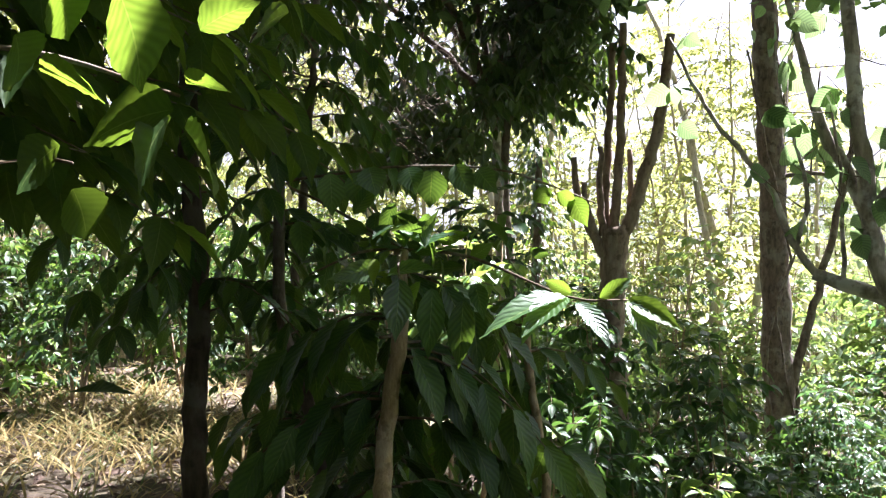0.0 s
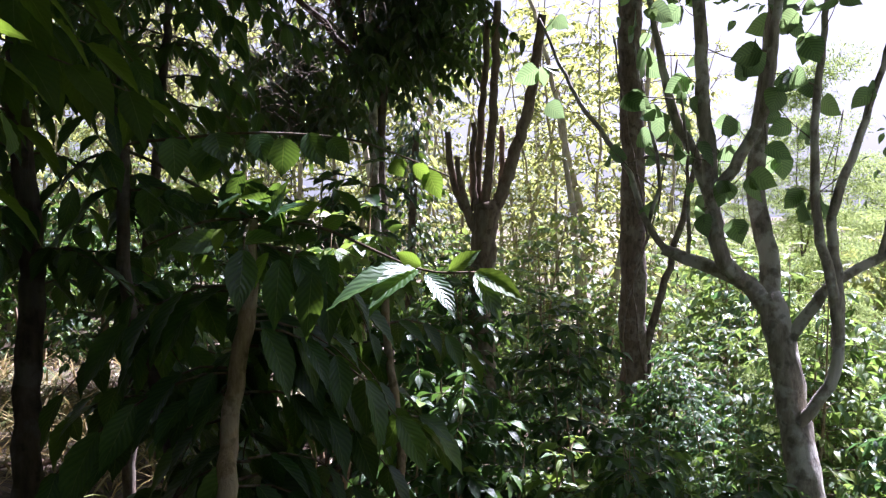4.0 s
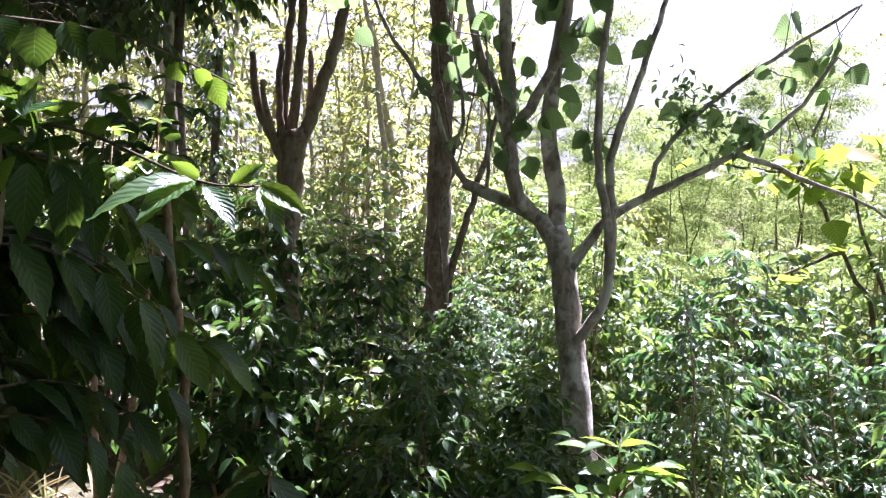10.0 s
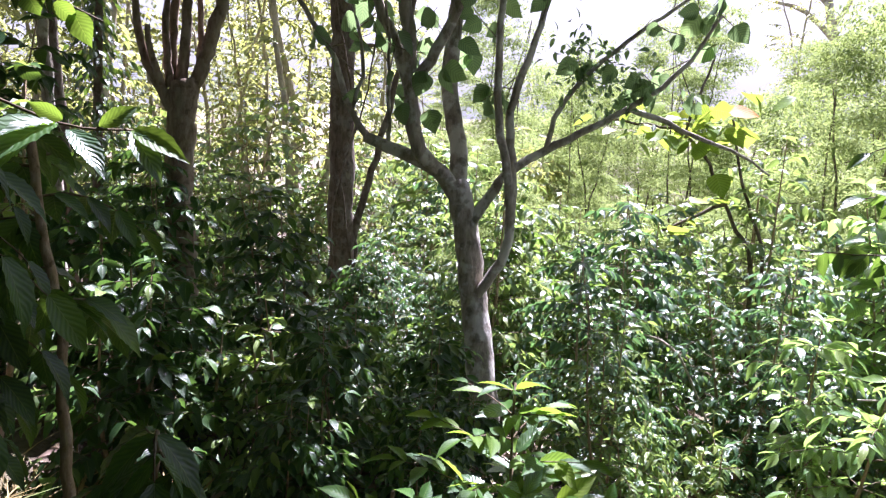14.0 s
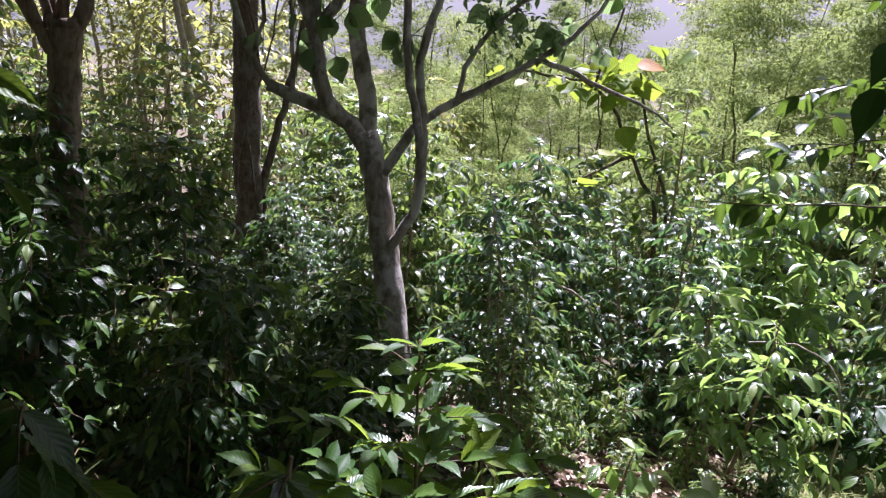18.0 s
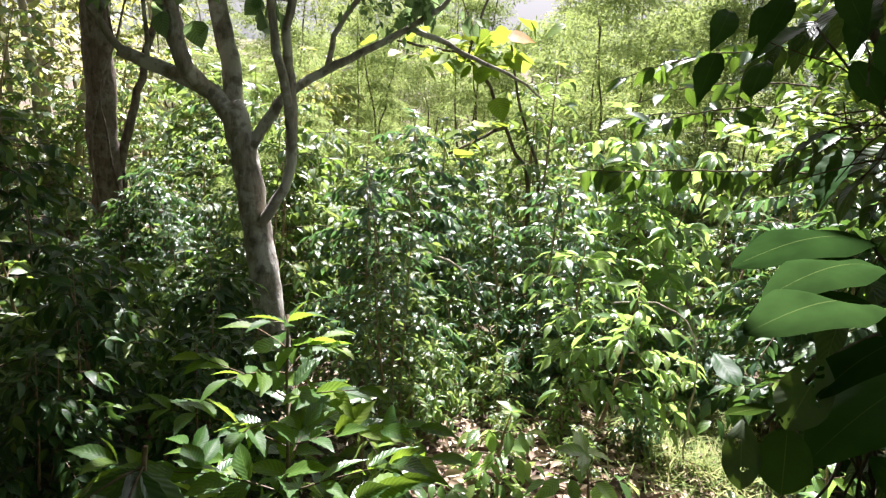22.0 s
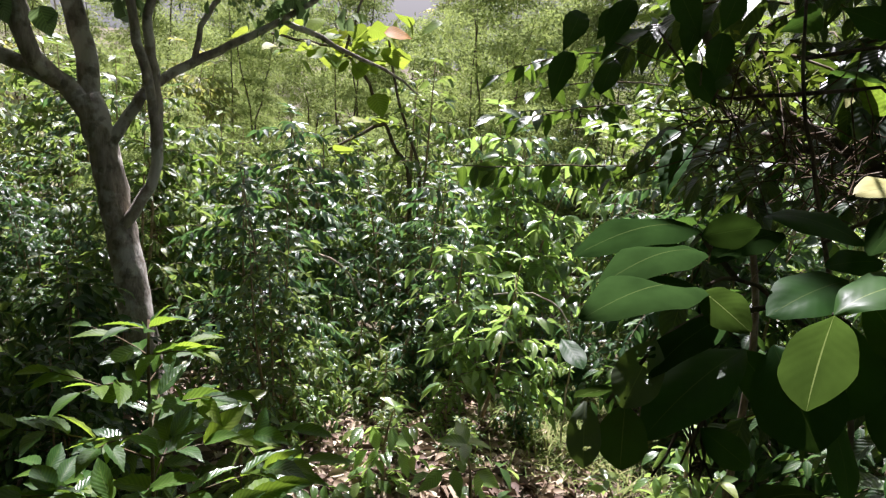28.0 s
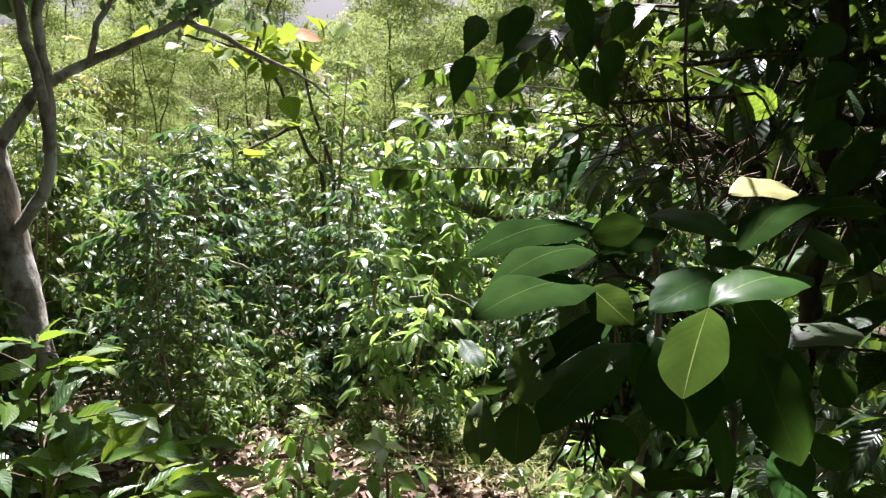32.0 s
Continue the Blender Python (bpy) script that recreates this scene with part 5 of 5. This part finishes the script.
    (1.142, -0.086, 1.278, 1.094, -0.033, 1.271, -38, 0.034, 1, "B"),
    (1.160, 0.039, 1.302, 1.137, -0.067, 1.293, 22, 0.053, 2, "B"),
    (1.212, -0.152, 1.348, 1.070, -0.067, 1.294, 17, 0.084, 2, "M"),
]
BROAD_C = [
    (1.149, -0.121, 1.332, 1.192, -0.209, 1.349, 20, 0.048, 1, "L"),
    (1.213, -0.127, 1.308, 1.210, -0.190, 1.278, 46, 0.033, 1, "B"),
    (1.202, -0.218, 1.202, 1.119, -0.137, 1.193, -5, 0.056, 1, "H"),
    (1.038, -0.004, 1.192, 0.998, -0.064, 1.112, 51, 0.087, 0, "B"),
    (1.095, -0.070, 1.215, 1.033, -0.079, 1.135, 11, 0.066, 0, "B"),
    (1.145, -0.100, 1.185, 1.101, -0.173, 1.065, 59, 0.071, 1, "B"),
    (1.180, -0.132, 1.176, 1.151, -0.157, 1.109, 44, 0.060, 0, "B"),
    (1.070, -0.062, 1.132, 1.041, -0.104, 1.041, 0, 0.042, 1, "B"),
    (1.070, 0.049, 1.065, 1.066, -0.008, 1.039, 63, 0.039, 0, "B"),
    (1.083, 0.030, 1.163, 1.073, -0.030, 1.114, 67, 0.051, 0, "B"),
]
BROAD_D = [
    (1.117, -0.091, 1.007, 1.025, -0.025, 1.025, 7, 0.055, 1, "L"),
    (1.244, -0.196, 1.144, 1.247, -0.232, 1.093, 91, 0.042, 0, "B"),
    (1.240, -0.191, 1.051, 1.256, -0.252, 1.009, 84, 0.039, 1, "B"),
]
BROAD_HIGH_A = [
    (1.682, 0.232, 1.344, 1.593, 0.242, 1.235, 10, 0.059, 0, "D"),
    (1.689, 0.256, 1.365, 1.640, 0.271, 1.333, -12, 0.029, 0, "D"),
    (1.616, 0.392, 1.571, 1.571, 0.408, 1.513, -49, 0.043, 0, "D"),
    (1.638, 0.469, 1.569, 1.561, 0.466, 1.487, -27, 0.050, 0, "D"),
    (1.580, 0.356, 1.588, 1.514, 0.369, 1.486, -18, 0.051, 1, "D"),
    (1.566, 0.454, 1.489, 1.498, 0.449, 1.392, -5, 0.050, 0, "D"),
    (1.684, 0.350, 1.545, 1.586, 0.402, 1.474, -12, 0.055, 1, "D"),
    (1.564, 0.277, 1.609, 1.566, 0.224, 1.527, 84, 0.050, 0, "D"),
    (1.631, 0.236, 1.582, 1.548, 0.238, 1.485, 10, 0.054, 0, "D"),
    (1.584, 0.190, 1.541, 1.561, 0.190, 1.452, -11, 0.048, 0, "D"),
]
BROAD_HIGH_B = [
    (1.551, 0.234, 1.486, 1.558, 0.174, 1.415, 88, 0.044, 0, "D"),
    (1.630, 0.176, 1.477, 1.565, 0.216, 1.425, -40, 0.039, 1, "D"),
    (1.607, 0.182, 1.610, 1.582, 0.195, 1.540, -42, 0.044, 0, "D"),
    (1.671, -0.025, 1.508, 1.580, 0.012, 1.438, 13, 0.051, 1, "D"),
    (1.627, -0.090, 1.446, 1.604, -0.016, 1.484, -100, 0.059, 0, "Y"),
    (1.588, -0.126, 1.450, 1.627, -0.189, 1.493, 30, 0.036, 1, "D"),
    (1.580, -0.119, 1.435, 1.611, -0.169, 1.468, 28, 0.033, 1, "D"),
    (1.522, -0.157, 1.575, 1.483, -0.098, 1.526, -72, 0.050, 1, "D"),
    (1.516, -0.173, 1.527, 1.482, -0.134, 1.465, -53, 0.050, 0, "D"),
    (1.586, -0.058, 1.558, 1.557, 0.023, 1.585, -102, 0.046, 1, "D"),
]
BROAD_HIGH_C = [
    (1.695, 0.063, 1.323, 1.651, 0.077, 1.265, 2, 0.031, 0, "D"),
    (1.501, -0.191, 1.439, 1.463, -0.134, 1.391, -64, 0.041, 1, "D"),
    (1.713, 0.057, 1.594, 1.622, 0.110, 1.550, -70, 0.051, 1, "D"),
    (1.588, -0.031, 1.609, 1.598, -0.082, 1.561, 103, 0.046, 0, "D"),
]
BROAD_PALE = (1.357, -0.130, 1.338, 1.241, -0.047, 1.336, -20, 0.057, 1, "P")


def broad_plant():
    rng = np.random.default_rng(501)
    g = ground_z(1.45, -0.1)
    root = thing("broadleaf_shrub", "broad-leaved shrub with big waxy leaves, some eaten by insects", "shrub", at=(1.45, -0.1, g))
    o = np.array(root.location)
    stems = [[(1.45, -0.1, g - 0.05), (1.4, -0.13, 0.5), (1.34, -0.13, 0.9), (1.37, -0.09, 1.08), (1.39, -0.03, 1.25), (1.44, 0.04, 1.45), (1.49, 0.09, 1.7)],
             [(1.36, -0.1, 1.02), (1.22, -0.09, 1.12), (1.1, -0.07, 1.21), (1.025, -0.048, 1.24)],
             [(1.22, -0.09, 1.12), (1.18, 0.0, 1.2), (1.11, 0.05, 1.235), (1.04, 0.07, 1.236)],
             [(1.11, 0.05, 1.235), (1.13, 0.09, 1.265), (1.125, 0.1, 1.275)],
             [(1.18, 0.0, 1.2), (1.08, 0.07, 1.19), (1.0, 0.1, 1.178), (0.948, 0.13, 1.115)],
             [(1.22, -0.09, 1.12), (1.2, -0.12, 1.25), (1.22, -0.15, 1.345)],
             [(1.39, -0.03, 1.25), (1.33, -0.08, 1.3), (1.357, -0.13, 1.338)],
             [(1.085, 0.07, 1.19), (1.085, 0.065, 1.15), (1.085, 0.06, 1.1)],
             [(1.44, 0.04, 1.45), (1.6, 0.2, 1.44), (1.7, 0.33, 1.55)],
             [(1.44, 0.04, 1.45), (1.55, -0.05, 1.47), (1.64, -0.08, 1.46)],
             [(1.45, 0.05, 1.5), (1.5, -0.06, 1.53), (1.52, -0.15, 1.55)]]
    for k, pts in enumerate(stems):
        part("stem" if k == 0 else "branch", tubes_mesh("stem", [smooth_line([np.array(p) - o for p in pts], 0.009 if k == 0 else 0.0035, 0.002, 0.04, 0.002, k)], M_BARK_DARK, 8), root)
    # kinds of whole leaves follow the light each one catches
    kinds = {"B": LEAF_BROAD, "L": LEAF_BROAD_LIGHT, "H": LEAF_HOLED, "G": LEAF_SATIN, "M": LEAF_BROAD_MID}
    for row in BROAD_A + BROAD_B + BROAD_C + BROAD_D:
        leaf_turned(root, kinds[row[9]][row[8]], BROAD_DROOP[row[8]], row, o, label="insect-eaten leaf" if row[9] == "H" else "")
    for row in BROAD_HIGH_A + BROAD_HIGH_B + BROAD_HIGH_C:
        leaf_turned(root, (LEAF_YOUNG if row[9] == "Y" else LEAF_DARK)[row[8]], 0.28, row, o, 0.42)
    dead = [[((1.085 + rng.normal(0, 0.004), 0.06 + rng.normal(0, 0.012), 1.11), 0.0025)] for k in range(7)]
    for line in dead:
        for k in range(5):
            (x, y, z), r = line[-1]
            line.append(((x + rng.normal(-0.004, 0.006), y + rng.normal(0, 0.008), z - rng.uniform(0.012, 0.026)), r * 0.9))
    part("dead_root", tubes_mesh("dead_root", [[(np.array(p) - o, r) for p, r in line] for line in dead], M_BARK_DARK, 5, 0.1), root, "dark withered hanging twigs", kind="stuff")
    leaf_turned(root, LEAF_PALE, BROAD_DROOP[1], BROAD_PALE, o, label="pale yellow sunlit leaf")
    for k in range(60):
        p = np.array([rng.uniform(1.45, 1.75), rng.uniform(-0.6, 0.4), rng.uniform(0.9, 1.75)])
        if (p[1] > -0.15 and p[2] < 1.45) or (p[2] < 1.2 and k % 3):
            continue
        way, up, size = rng.normal(0, 1, 3) * np.array([1, 1, 0.5]) + np.array([-0.3, 0, -0.5]), UP + rng.normal(0, 0.3, 3), rng.uniform(0.1, 0.16)
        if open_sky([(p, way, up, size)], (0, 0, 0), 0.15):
            hang_leaf(root, LEAF_BROAD[k % 3], p - o, way, up, size)


broad_plant()


def seedlings():
    rng = np.random.default_rng(611)
    forms = [coffee_shrub("coffee_seedling", "small coffee seedling with a few shining leaves on leaf litter", 180 + k, 0.62, 0.3, 0.15, M_LIT if k else M_COFFEE_SUNLIT, FORM_MID, 1, 6, "coffee seedlings") for k in range(3)]
    for k, (x, y) in enumerate([(2.3, 1.9), (2.7, 2.3), (2.9, 1.6), (3.5, 2.6), (2.2, 1.5), (2.6, 1.0),
                               (2.5, 0.9), (3.0, 0.5), (2.2, 0.5), (1.9, 1.0), (2.0, 2.0), (2.6, 0.2), (3.3, 0.2), (2.9, -0.2), (3.8, 0.3), (2.2, 0.0), (2.3, -0.4), (2.75, -0.5), (2.6, -0.8)]):
        stand(forms[k % 3], x, y, rng.uniform(0, 360), rng.uniform(0.55, 1.0))
    low = [coffee_shrub("coffee_seedling", "knee-high coffee seedling with narrow shining leaves at the clearing", 190 + k, 0.7, 0.36, 0.1, (M_COFFEE_COOL, M_LIT, M_COFFEE_SUNLIT)[k], FORM_NARROW, 2, 8,
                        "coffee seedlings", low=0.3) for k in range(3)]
    for k, (x, y, size) in enumerate([(3.72, 2.9, 1.0), (4.3, 3.0, 1.1), (4.55, 2.7, 1.05), (4.6, 2.4, 1.0), (3.5, 2.5, 0.85), (3.69, 2.2, 0.7), (4.1, 2.2, 0.85), (4.75, 2.1, 1.0), (5.0, 1.9, 1.0),
                                      (5.4, 1.85, 1.0), (3.8, 1.72, 0.6), (3.3, 1.85, 0.5), (4.2, 1.45, 0.6), (4.8, 1.5, 0.8), (4.0, 2.55, 0.9), (5.6, 1.55, 0.9), (3.15, 2.4, 0.7), (3.45, 1.45, 0.5)]):
        stand(low[k % 3], x, y, rng.uniform(0, 360), size * rng.uniform(0.9, 1.1))


seedlings()


def shade_mass():
    """The dim thicket behind the broad-leaved plant."""
    rng = np.random.default_rng(621)
    root = thing("thicket_tree", "dark shaded tree with drooping leaves, brown dead twigs and moss", "tree", at=(2.0, -0.35, ground_z(2.0, -0.35)))
    o = np.array(root.location)
    trunks = [[(2.0, -0.35, -0.5), (1.98, -0.3, 0.6), (1.92, -0.2, 1.5), (1.85, -0.05, 2.3), (1.8, 0.0, 3.0)],
              [(1.95, -0.25, 1.25), (1.8, 0.0, 1.38), (1.7, 0.16, 1.46), (1.62, 0.3, 1.62)],
              [(1.93, -0.22, 1.45), (2.2, -0.6, 1.5), (2.5, -1.0, 1.7)],
              [(1.9, -0.1, 1.7), (1.7, 0.18, 1.75), (1.55, 0.4, 1.9)],
              [(1.93, -0.2, 1.3), (2.3, 0.1, 1.35), (2.6, 0.3, 1.4), (2.9, 0.45, 1.55)]]
    for k, pts in enumerate(trunks):
        part("trunk" if k == 0 else "limb", tubes_mesh("limb", [smooth_line([np.array(p) - o for p in pts], 0.035 if k == 0 else 0.014, 0.008, 0.06, 0.004, k)], M_BARK_DARK, 8, 0.08), root)
    lines, leaves = [], []
    for k in range(640):
        p = np.array([rng.uniform(1.7, 3.0), rng.uniform(-1.9, 0.5), rng.uniform(0.4, 2.6)])
        if p[1] > -0.15 - 0.25 * (p[0] - 1.7) and p[2] < 1.25:
            continue
        if p[1] > 0.22 * (p[0] - 0.3) - (0.08 if p[2] > 1.5 else 0.2):
            continue
        if p[0] < 2.1 and p[2] < 0.9:
            continue
        a = rng.uniform(0, 6.28)
        ln, lv = spray(rng, p - o, (math.cos(a), math.sin(a), 0.1), rng.uniform(0.25, 0.5), 0.5, 0.13, 0.075, 0.45)
        lines.append(ln)
        leaves += lv
    for k in range(260):
        p = np.array([rng.uniform(1.95, 2.8), rng.uniform(-0.9, 0.28), rng.uniform(1.2, 2.3)])
        a = rng.uniform(0, 6.28)
        ln, lv = spray(rng, p - o, (math.cos(a), math.sin(a), 0.1), rng.uniform(0.15, 0.35), 0.5, 0.085, 0.05, 0.4)
        lines.append(ln)
        leaves += lv
    for k in range(170):
        p = np.array([rng.uniform(1.7, 2.9), rng.uniform(-1.8, 0.7), rng.uniform(2.1, 3.0)])
        for j in range(6):
            leaves.append((p + rng.normal(0, 0.12, 3) - o, rng.normal(0, 1, 3), UP + rng.normal(0, 0.5, 3), rng.uniform(0.1, 0.17)))
    # unseen leaf patch added in the sun's path to shade the broad-leaved shrub
    for k in range(110):
        p = np.array([rng.uniform(1.6, 2.35), rng.uniform(0.3, 1.15), rng.uniform(2.7, 3.2)])
        for j in range(6):
            leaves.append((p + rng.normal(0, 0.12, 3) - o, rng.normal(0, 1, 3), UP + rng.normal(0, 0.5, 3), rng.uniform(0.1, 0.17)))
    part("branchwork", tubes_mesh("branchwork", lines, M_TWIG, 4), root, kind="stuff")
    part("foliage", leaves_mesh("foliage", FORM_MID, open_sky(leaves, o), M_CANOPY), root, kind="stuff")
    # shoots whose yellow-green colour stands for sun on the leaves
    shoots = []
    for k in range(90):
        p = np.array([rng.uniform(2.5, 3.0), rng.uniform(0.1, 0.6), rng.uniform(1.25, 1.7)])
        a = rng.uniform(0, 6.28)
        shoots += spray(rng, p - o, (math.cos(a), math.sin(a), 0.5), rng.uniform(0.12, 0.25), 0.3, 0.07, 0.05, 0.1)[1]
    part("young_foliage", leaves_mesh("young_foliage", FORM_MID, shoots, M_SUNLIT_SHOOT), root, "shoots coloured yellow-green for sunlight", kind="stuff")
    dead = []
    for k in range(110):
        u = rng.random()
        p = np.array([1.72, -0.28, 1.27]) * (1 - u) + np.array([1.5, 0.2, 1.42]) * u + rng.normal(0, 0.03, 3)
        d = unit(rng.normal(0, 1, 3))
        L = rng.uniform(0.05, 0.2)
        dead.append([(p - o, 0.0017), (p + d * L * 0.5 - o, 0.0013), (p + d * L + rng.normal(0, 0.03, 3) - o, 0.0008)])
    part("dead_branchwork", tubes_mesh("dead_branchwork", dead, M_DEAD, 4), root, "tangle of brown dead twigs", kind="stuff")
    moss = []
    for k in range(240):
        p = np.array([1.7, 0.14, 1.47]) + rng.normal(0, 1, 3) * np.array([0.05, 0.06, 0.035])
        moss.append((p - o, rng.normal(0, 1, 3), UP + rng.normal(0, 0.6, 3), rng.uniform(0.015, 0.04)))
    part("moss", leaves_mesh("moss", FORM_FAR, moss, M_MOSS), root, "yellow-green moss", kind="stuff")


shade_mass()


def unseen_wood():
    """Unseen wood added behind and over the camera to keep light off the plants."""
    rng = np.random.default_rng(631)
    root = thing("broadleaf_tree", "added unseen tree whose crown shades the coffee plants", "tree", at=(-1.8, -2.2, ground_z(-1.8, -2.2)))
    o = np.array(root.location)
    part("trunk", tubes_mesh("trunk", [smooth_line([np.array(p) - o for p in [(-1.8, -2.2, -0.2), (-1.75, -2.15, 1.6), (-1.6, -2.0, 3.4), (-1.5, -1.8, 4.8)]], 0.16, 0.08, 0.2, 0.01)], M_BARK_DARK, 12, 0.06), root)
    leaves = []
    for k in range(4200):
        p = np.array([rng.uniform(-5.5, -0.3), rng.uniform(-5.5, 1.2), rng.uniform(3.3, 5.5)])
        for j in range(5):
            leaves.append((p + rng.normal(0, 0.2, 3) - o, rng.normal(0, 1, 3), UP + rng.normal(0, 0.5, 3), rng.uniform(0.13, 0.22)))
    # extra unseen clumps overhead that cut the skylight on the near plants
    for k in range(1500):
        p = np.array([rng.uniform(-0.4, 2.0), rng.uniform(-0.6, 3.0), rng.uniform(3.5, 5.0)])
        for j in range(5):
            leaves.append((p + rng.normal(0, 0.2, 3) - o, rng.normal(0, 1, 3), UP + rng.normal(0, 0.5, 3), rng.uniform(0.13, 0.22)))
    # unseen wall of leaves that dims whatever faces the camera
    for k in range(5200):
        yaw, d = radians(rng.uniform(118, 318)), rng.uniform(2.4, 4.6)
        p = np.array([d * math.sin(yaw), d * math.cos(yaw), rng.uniform(0.2, 4.2)])
        for j in range(5):
            leaves.append((p + rng.normal(0, 0.2, 3) - o, rng.normal(0, 1, 3), UP + rng.normal(0, 0.5, 3), rng.uniform(0.13, 0.22)))
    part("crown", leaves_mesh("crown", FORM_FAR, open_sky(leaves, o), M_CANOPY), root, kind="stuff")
    # unseen shrubs and trees added to close off the sky at the back
    for k in range(26):
        yaw = radians(112 + 200 * (k + rng.uniform(0, 1)) / 26)
        d = rng.uniform(2.6, 6.0)
        stand(SHRUBS[k % 4], d * math.sin(yaw), d * math.cos(yaw), rng.uniform(0, 360), rng.uniform(1.0, 1.4))
    for k in range(26):
        yaw = radians(105 + 215 * (k + rng.uniform(0, 1)) / 26)
        d = rng.uniform(6.0, 14.0)
        stand((SLENDER + FEATHER)[k % 6], d * math.sin(yaw), d * math.cos(yaw), rng.uniform(0, 360), rng.uniform(0.8, 1.2))


unseen_wood()


def far_bare_tree():
    root = thing("bare_tree", "distant tall tree with bare spreading limbs against the sky", "tree", at=(26.9, 13.5, ground_z(26.9, 13.5)))
    o = np.array(root.location)
    for k, (pts, r0, r1) in enumerate([([(26.95, 13.5, -2.0), (26.6, 13.86, 4.2), (26.3, 14.08, 5.6), (25.93, 14.3, 6.9), (25.5, 14.4, 8.6)], 0.3, 0.12),
                                       ([(26.3, 14.08, 5.56), (25.66, 14.91, 6.55), (24.76, 16.18, 7.06)], 0.12, 0.05),
                                       ([(26.4, 14.0, 5.1), (26.8, 13.0, 5.9), (27.0, 12.0, 6.3)], 0.1, 0.05), ([(26.2, 14.1, 6.1), (26.3, 13.5, 7.3), (26.3, 13.0, 8.5)], 0.1, 0.05),
                                       ([(26.0, 14.2, 6.6), (25.2, 15.0, 7.6), (24.5, 15.6, 8.4)], 0.08, 0.04)]):
        part("trunk" if k == 0 else "limb", tubes_mesh("limb", [smooth_line([np.array(p) - o for p in pts], r0, r1, 0.5, 0.03, k)], M_BARK_GREY, 8, 0.05), root)


far_bare_tree()


def single_stick(name, label, category, pts, r0, r1, mat):
    ob = new(name, tubes_mesh(name, [smooth_line([np.array(p) - np.array(pts[0]) for p in pts], r0, r1, 0.08, 0.006, 3)], mat, 7, 0.08))
    ob.location = pts[0]
    tagged(ob, label, category)


single_stick("dead_tree", "pale dead trunk leaning among the slender trees", "dead tree", [(4.05, 9.5, -1.0), (3.92, 9.72, 0.43), (3.96, 9.76, 1.3), (3.82, 9.8, 1.98), (3.65, 9.82, 2.57), (3.45, 9.75, 3.5)], 0.09, 0.05, M_PALE_BARK)
single_stick("dead_branch", "pale dry branch lying slantwise across the coffee shrubs", "branch", [(4.0, 3.4, 0.14), (4.16, 3.17, 0.03), (4.27, 2.99, -0.05), (4.4, 2.7, -0.6)], 0.012, 0.008, M_PALE_BARK)
single_stick("dead_branch", "arched dry branch with its end stuck in the ground", "branch", [(4.05, 1.65, 0.13), (4.12, 1.5, 0.17), (4.17, 1.37, 0.16), (4.19, 1.25, 0.1), (4.17, 1.14, -0.1), (4.15, 1.1, -0.75)], 0.005, 0.006, M_PALE_BARK)


def hanging_branch():
    """The long level branch hung with dark leaves, part of a shrub standing beyond the broad-leaved plant."""
    rng = np.random.default_rng(651)
    g = ground_z(4.0, 0.1)
    root = thing("coffee_plant", "coffee plant with one long level branch hung with leaves", "coffee plant", "near coffee plants", at=(4.0, 0.1, g))
    o = np.array(root.location)
    part("stem", tubes_mesh("stem", [smooth_line([np.array(p) - o for p in [(4.0, 0.1, g - 0.05), (3.98, 0.15, 0.3), (3.9, 0.3, 1.0), (3.85, 0.4, 1.7), (3.8, 0.5, 2.1)]], 0.022, 0.01, 0.1)], M_BARK_DARK, 8), root)
    runs = [[(3.9, 0.32, 1.08), (3.74, 0.74, 1.1), (3.67, 1.02, 1.06), (3.58, 1.28, 1.03), (3.47, 1.52, 0.99), (3.36, 1.74, 0.98)],
            [(3.87, 0.36, 1.5), (3.8, 0.8, 1.62), (3.7, 1.2, 1.6), (3.6, 1.5, 1.5)], [(3.86, 0.38, 1.6), (3.6, 0.6, 1.75), (3.4, 0.8, 1.75)], [(3.9, 0.3, 1.3), (3.95, 0.8, 1.38), (3.95, 1.2, 1.34), (3.9, 1.6, 1.22)],
            [(3.82, 0.45, 1.9), (3.8, 0.9, 2.0), (3.75, 1.3, 1.95)], [(3.87, 0.36, 1.3), (3.9, 0.9, 1.25), (4.0, 1.4, 1.3), (4.1, 1.9, 1.2)],
            [(3.85, 0.4, 1.7), (4.0, 1.0, 1.65), (4.1, 1.6, 1.55), (4.2, 2.0, 1.4)], [(3.87, 0.36, 1.45), (4.2, 0.9, 1.5), (4.35, 1.5, 1.45), (4.4, 1.9, 1.3)]]
    for k, pts in enumerate(runs):
        line = smooth_line([np.array(p) - o for p in pts], 0.006, 0.003, 0.05, 0.003, k)
        arm = part("branch", tubes_mesh("branch", [line], M_TWIG, 5), root)
        for i in range(4, len(line) - 1):
            tan = unit(line[i + 1][0] - line[i - 1][0])
            side = unit(np.cross(tan, UP))
            for s in (-1, 1):
                if rng.random() < (0.2 if k < 5 else 0.4):
                    continue
                hang_leaf(arm, (LEAF_WAXY if (i + k) % 3 == 0 else LEAF_NEAR)[i % 3], line[i][0], s * side * 0.6 + tan * 0.2 + np.array([0, 0, -0.75 if k == 0 else -0.3]) + rng.normal(0, 0.35, 3), UP * 0.6 + s * side + rng.normal(0, 0.5, 3), rng.uniform(0.08, 0.17))


hanging_branch()
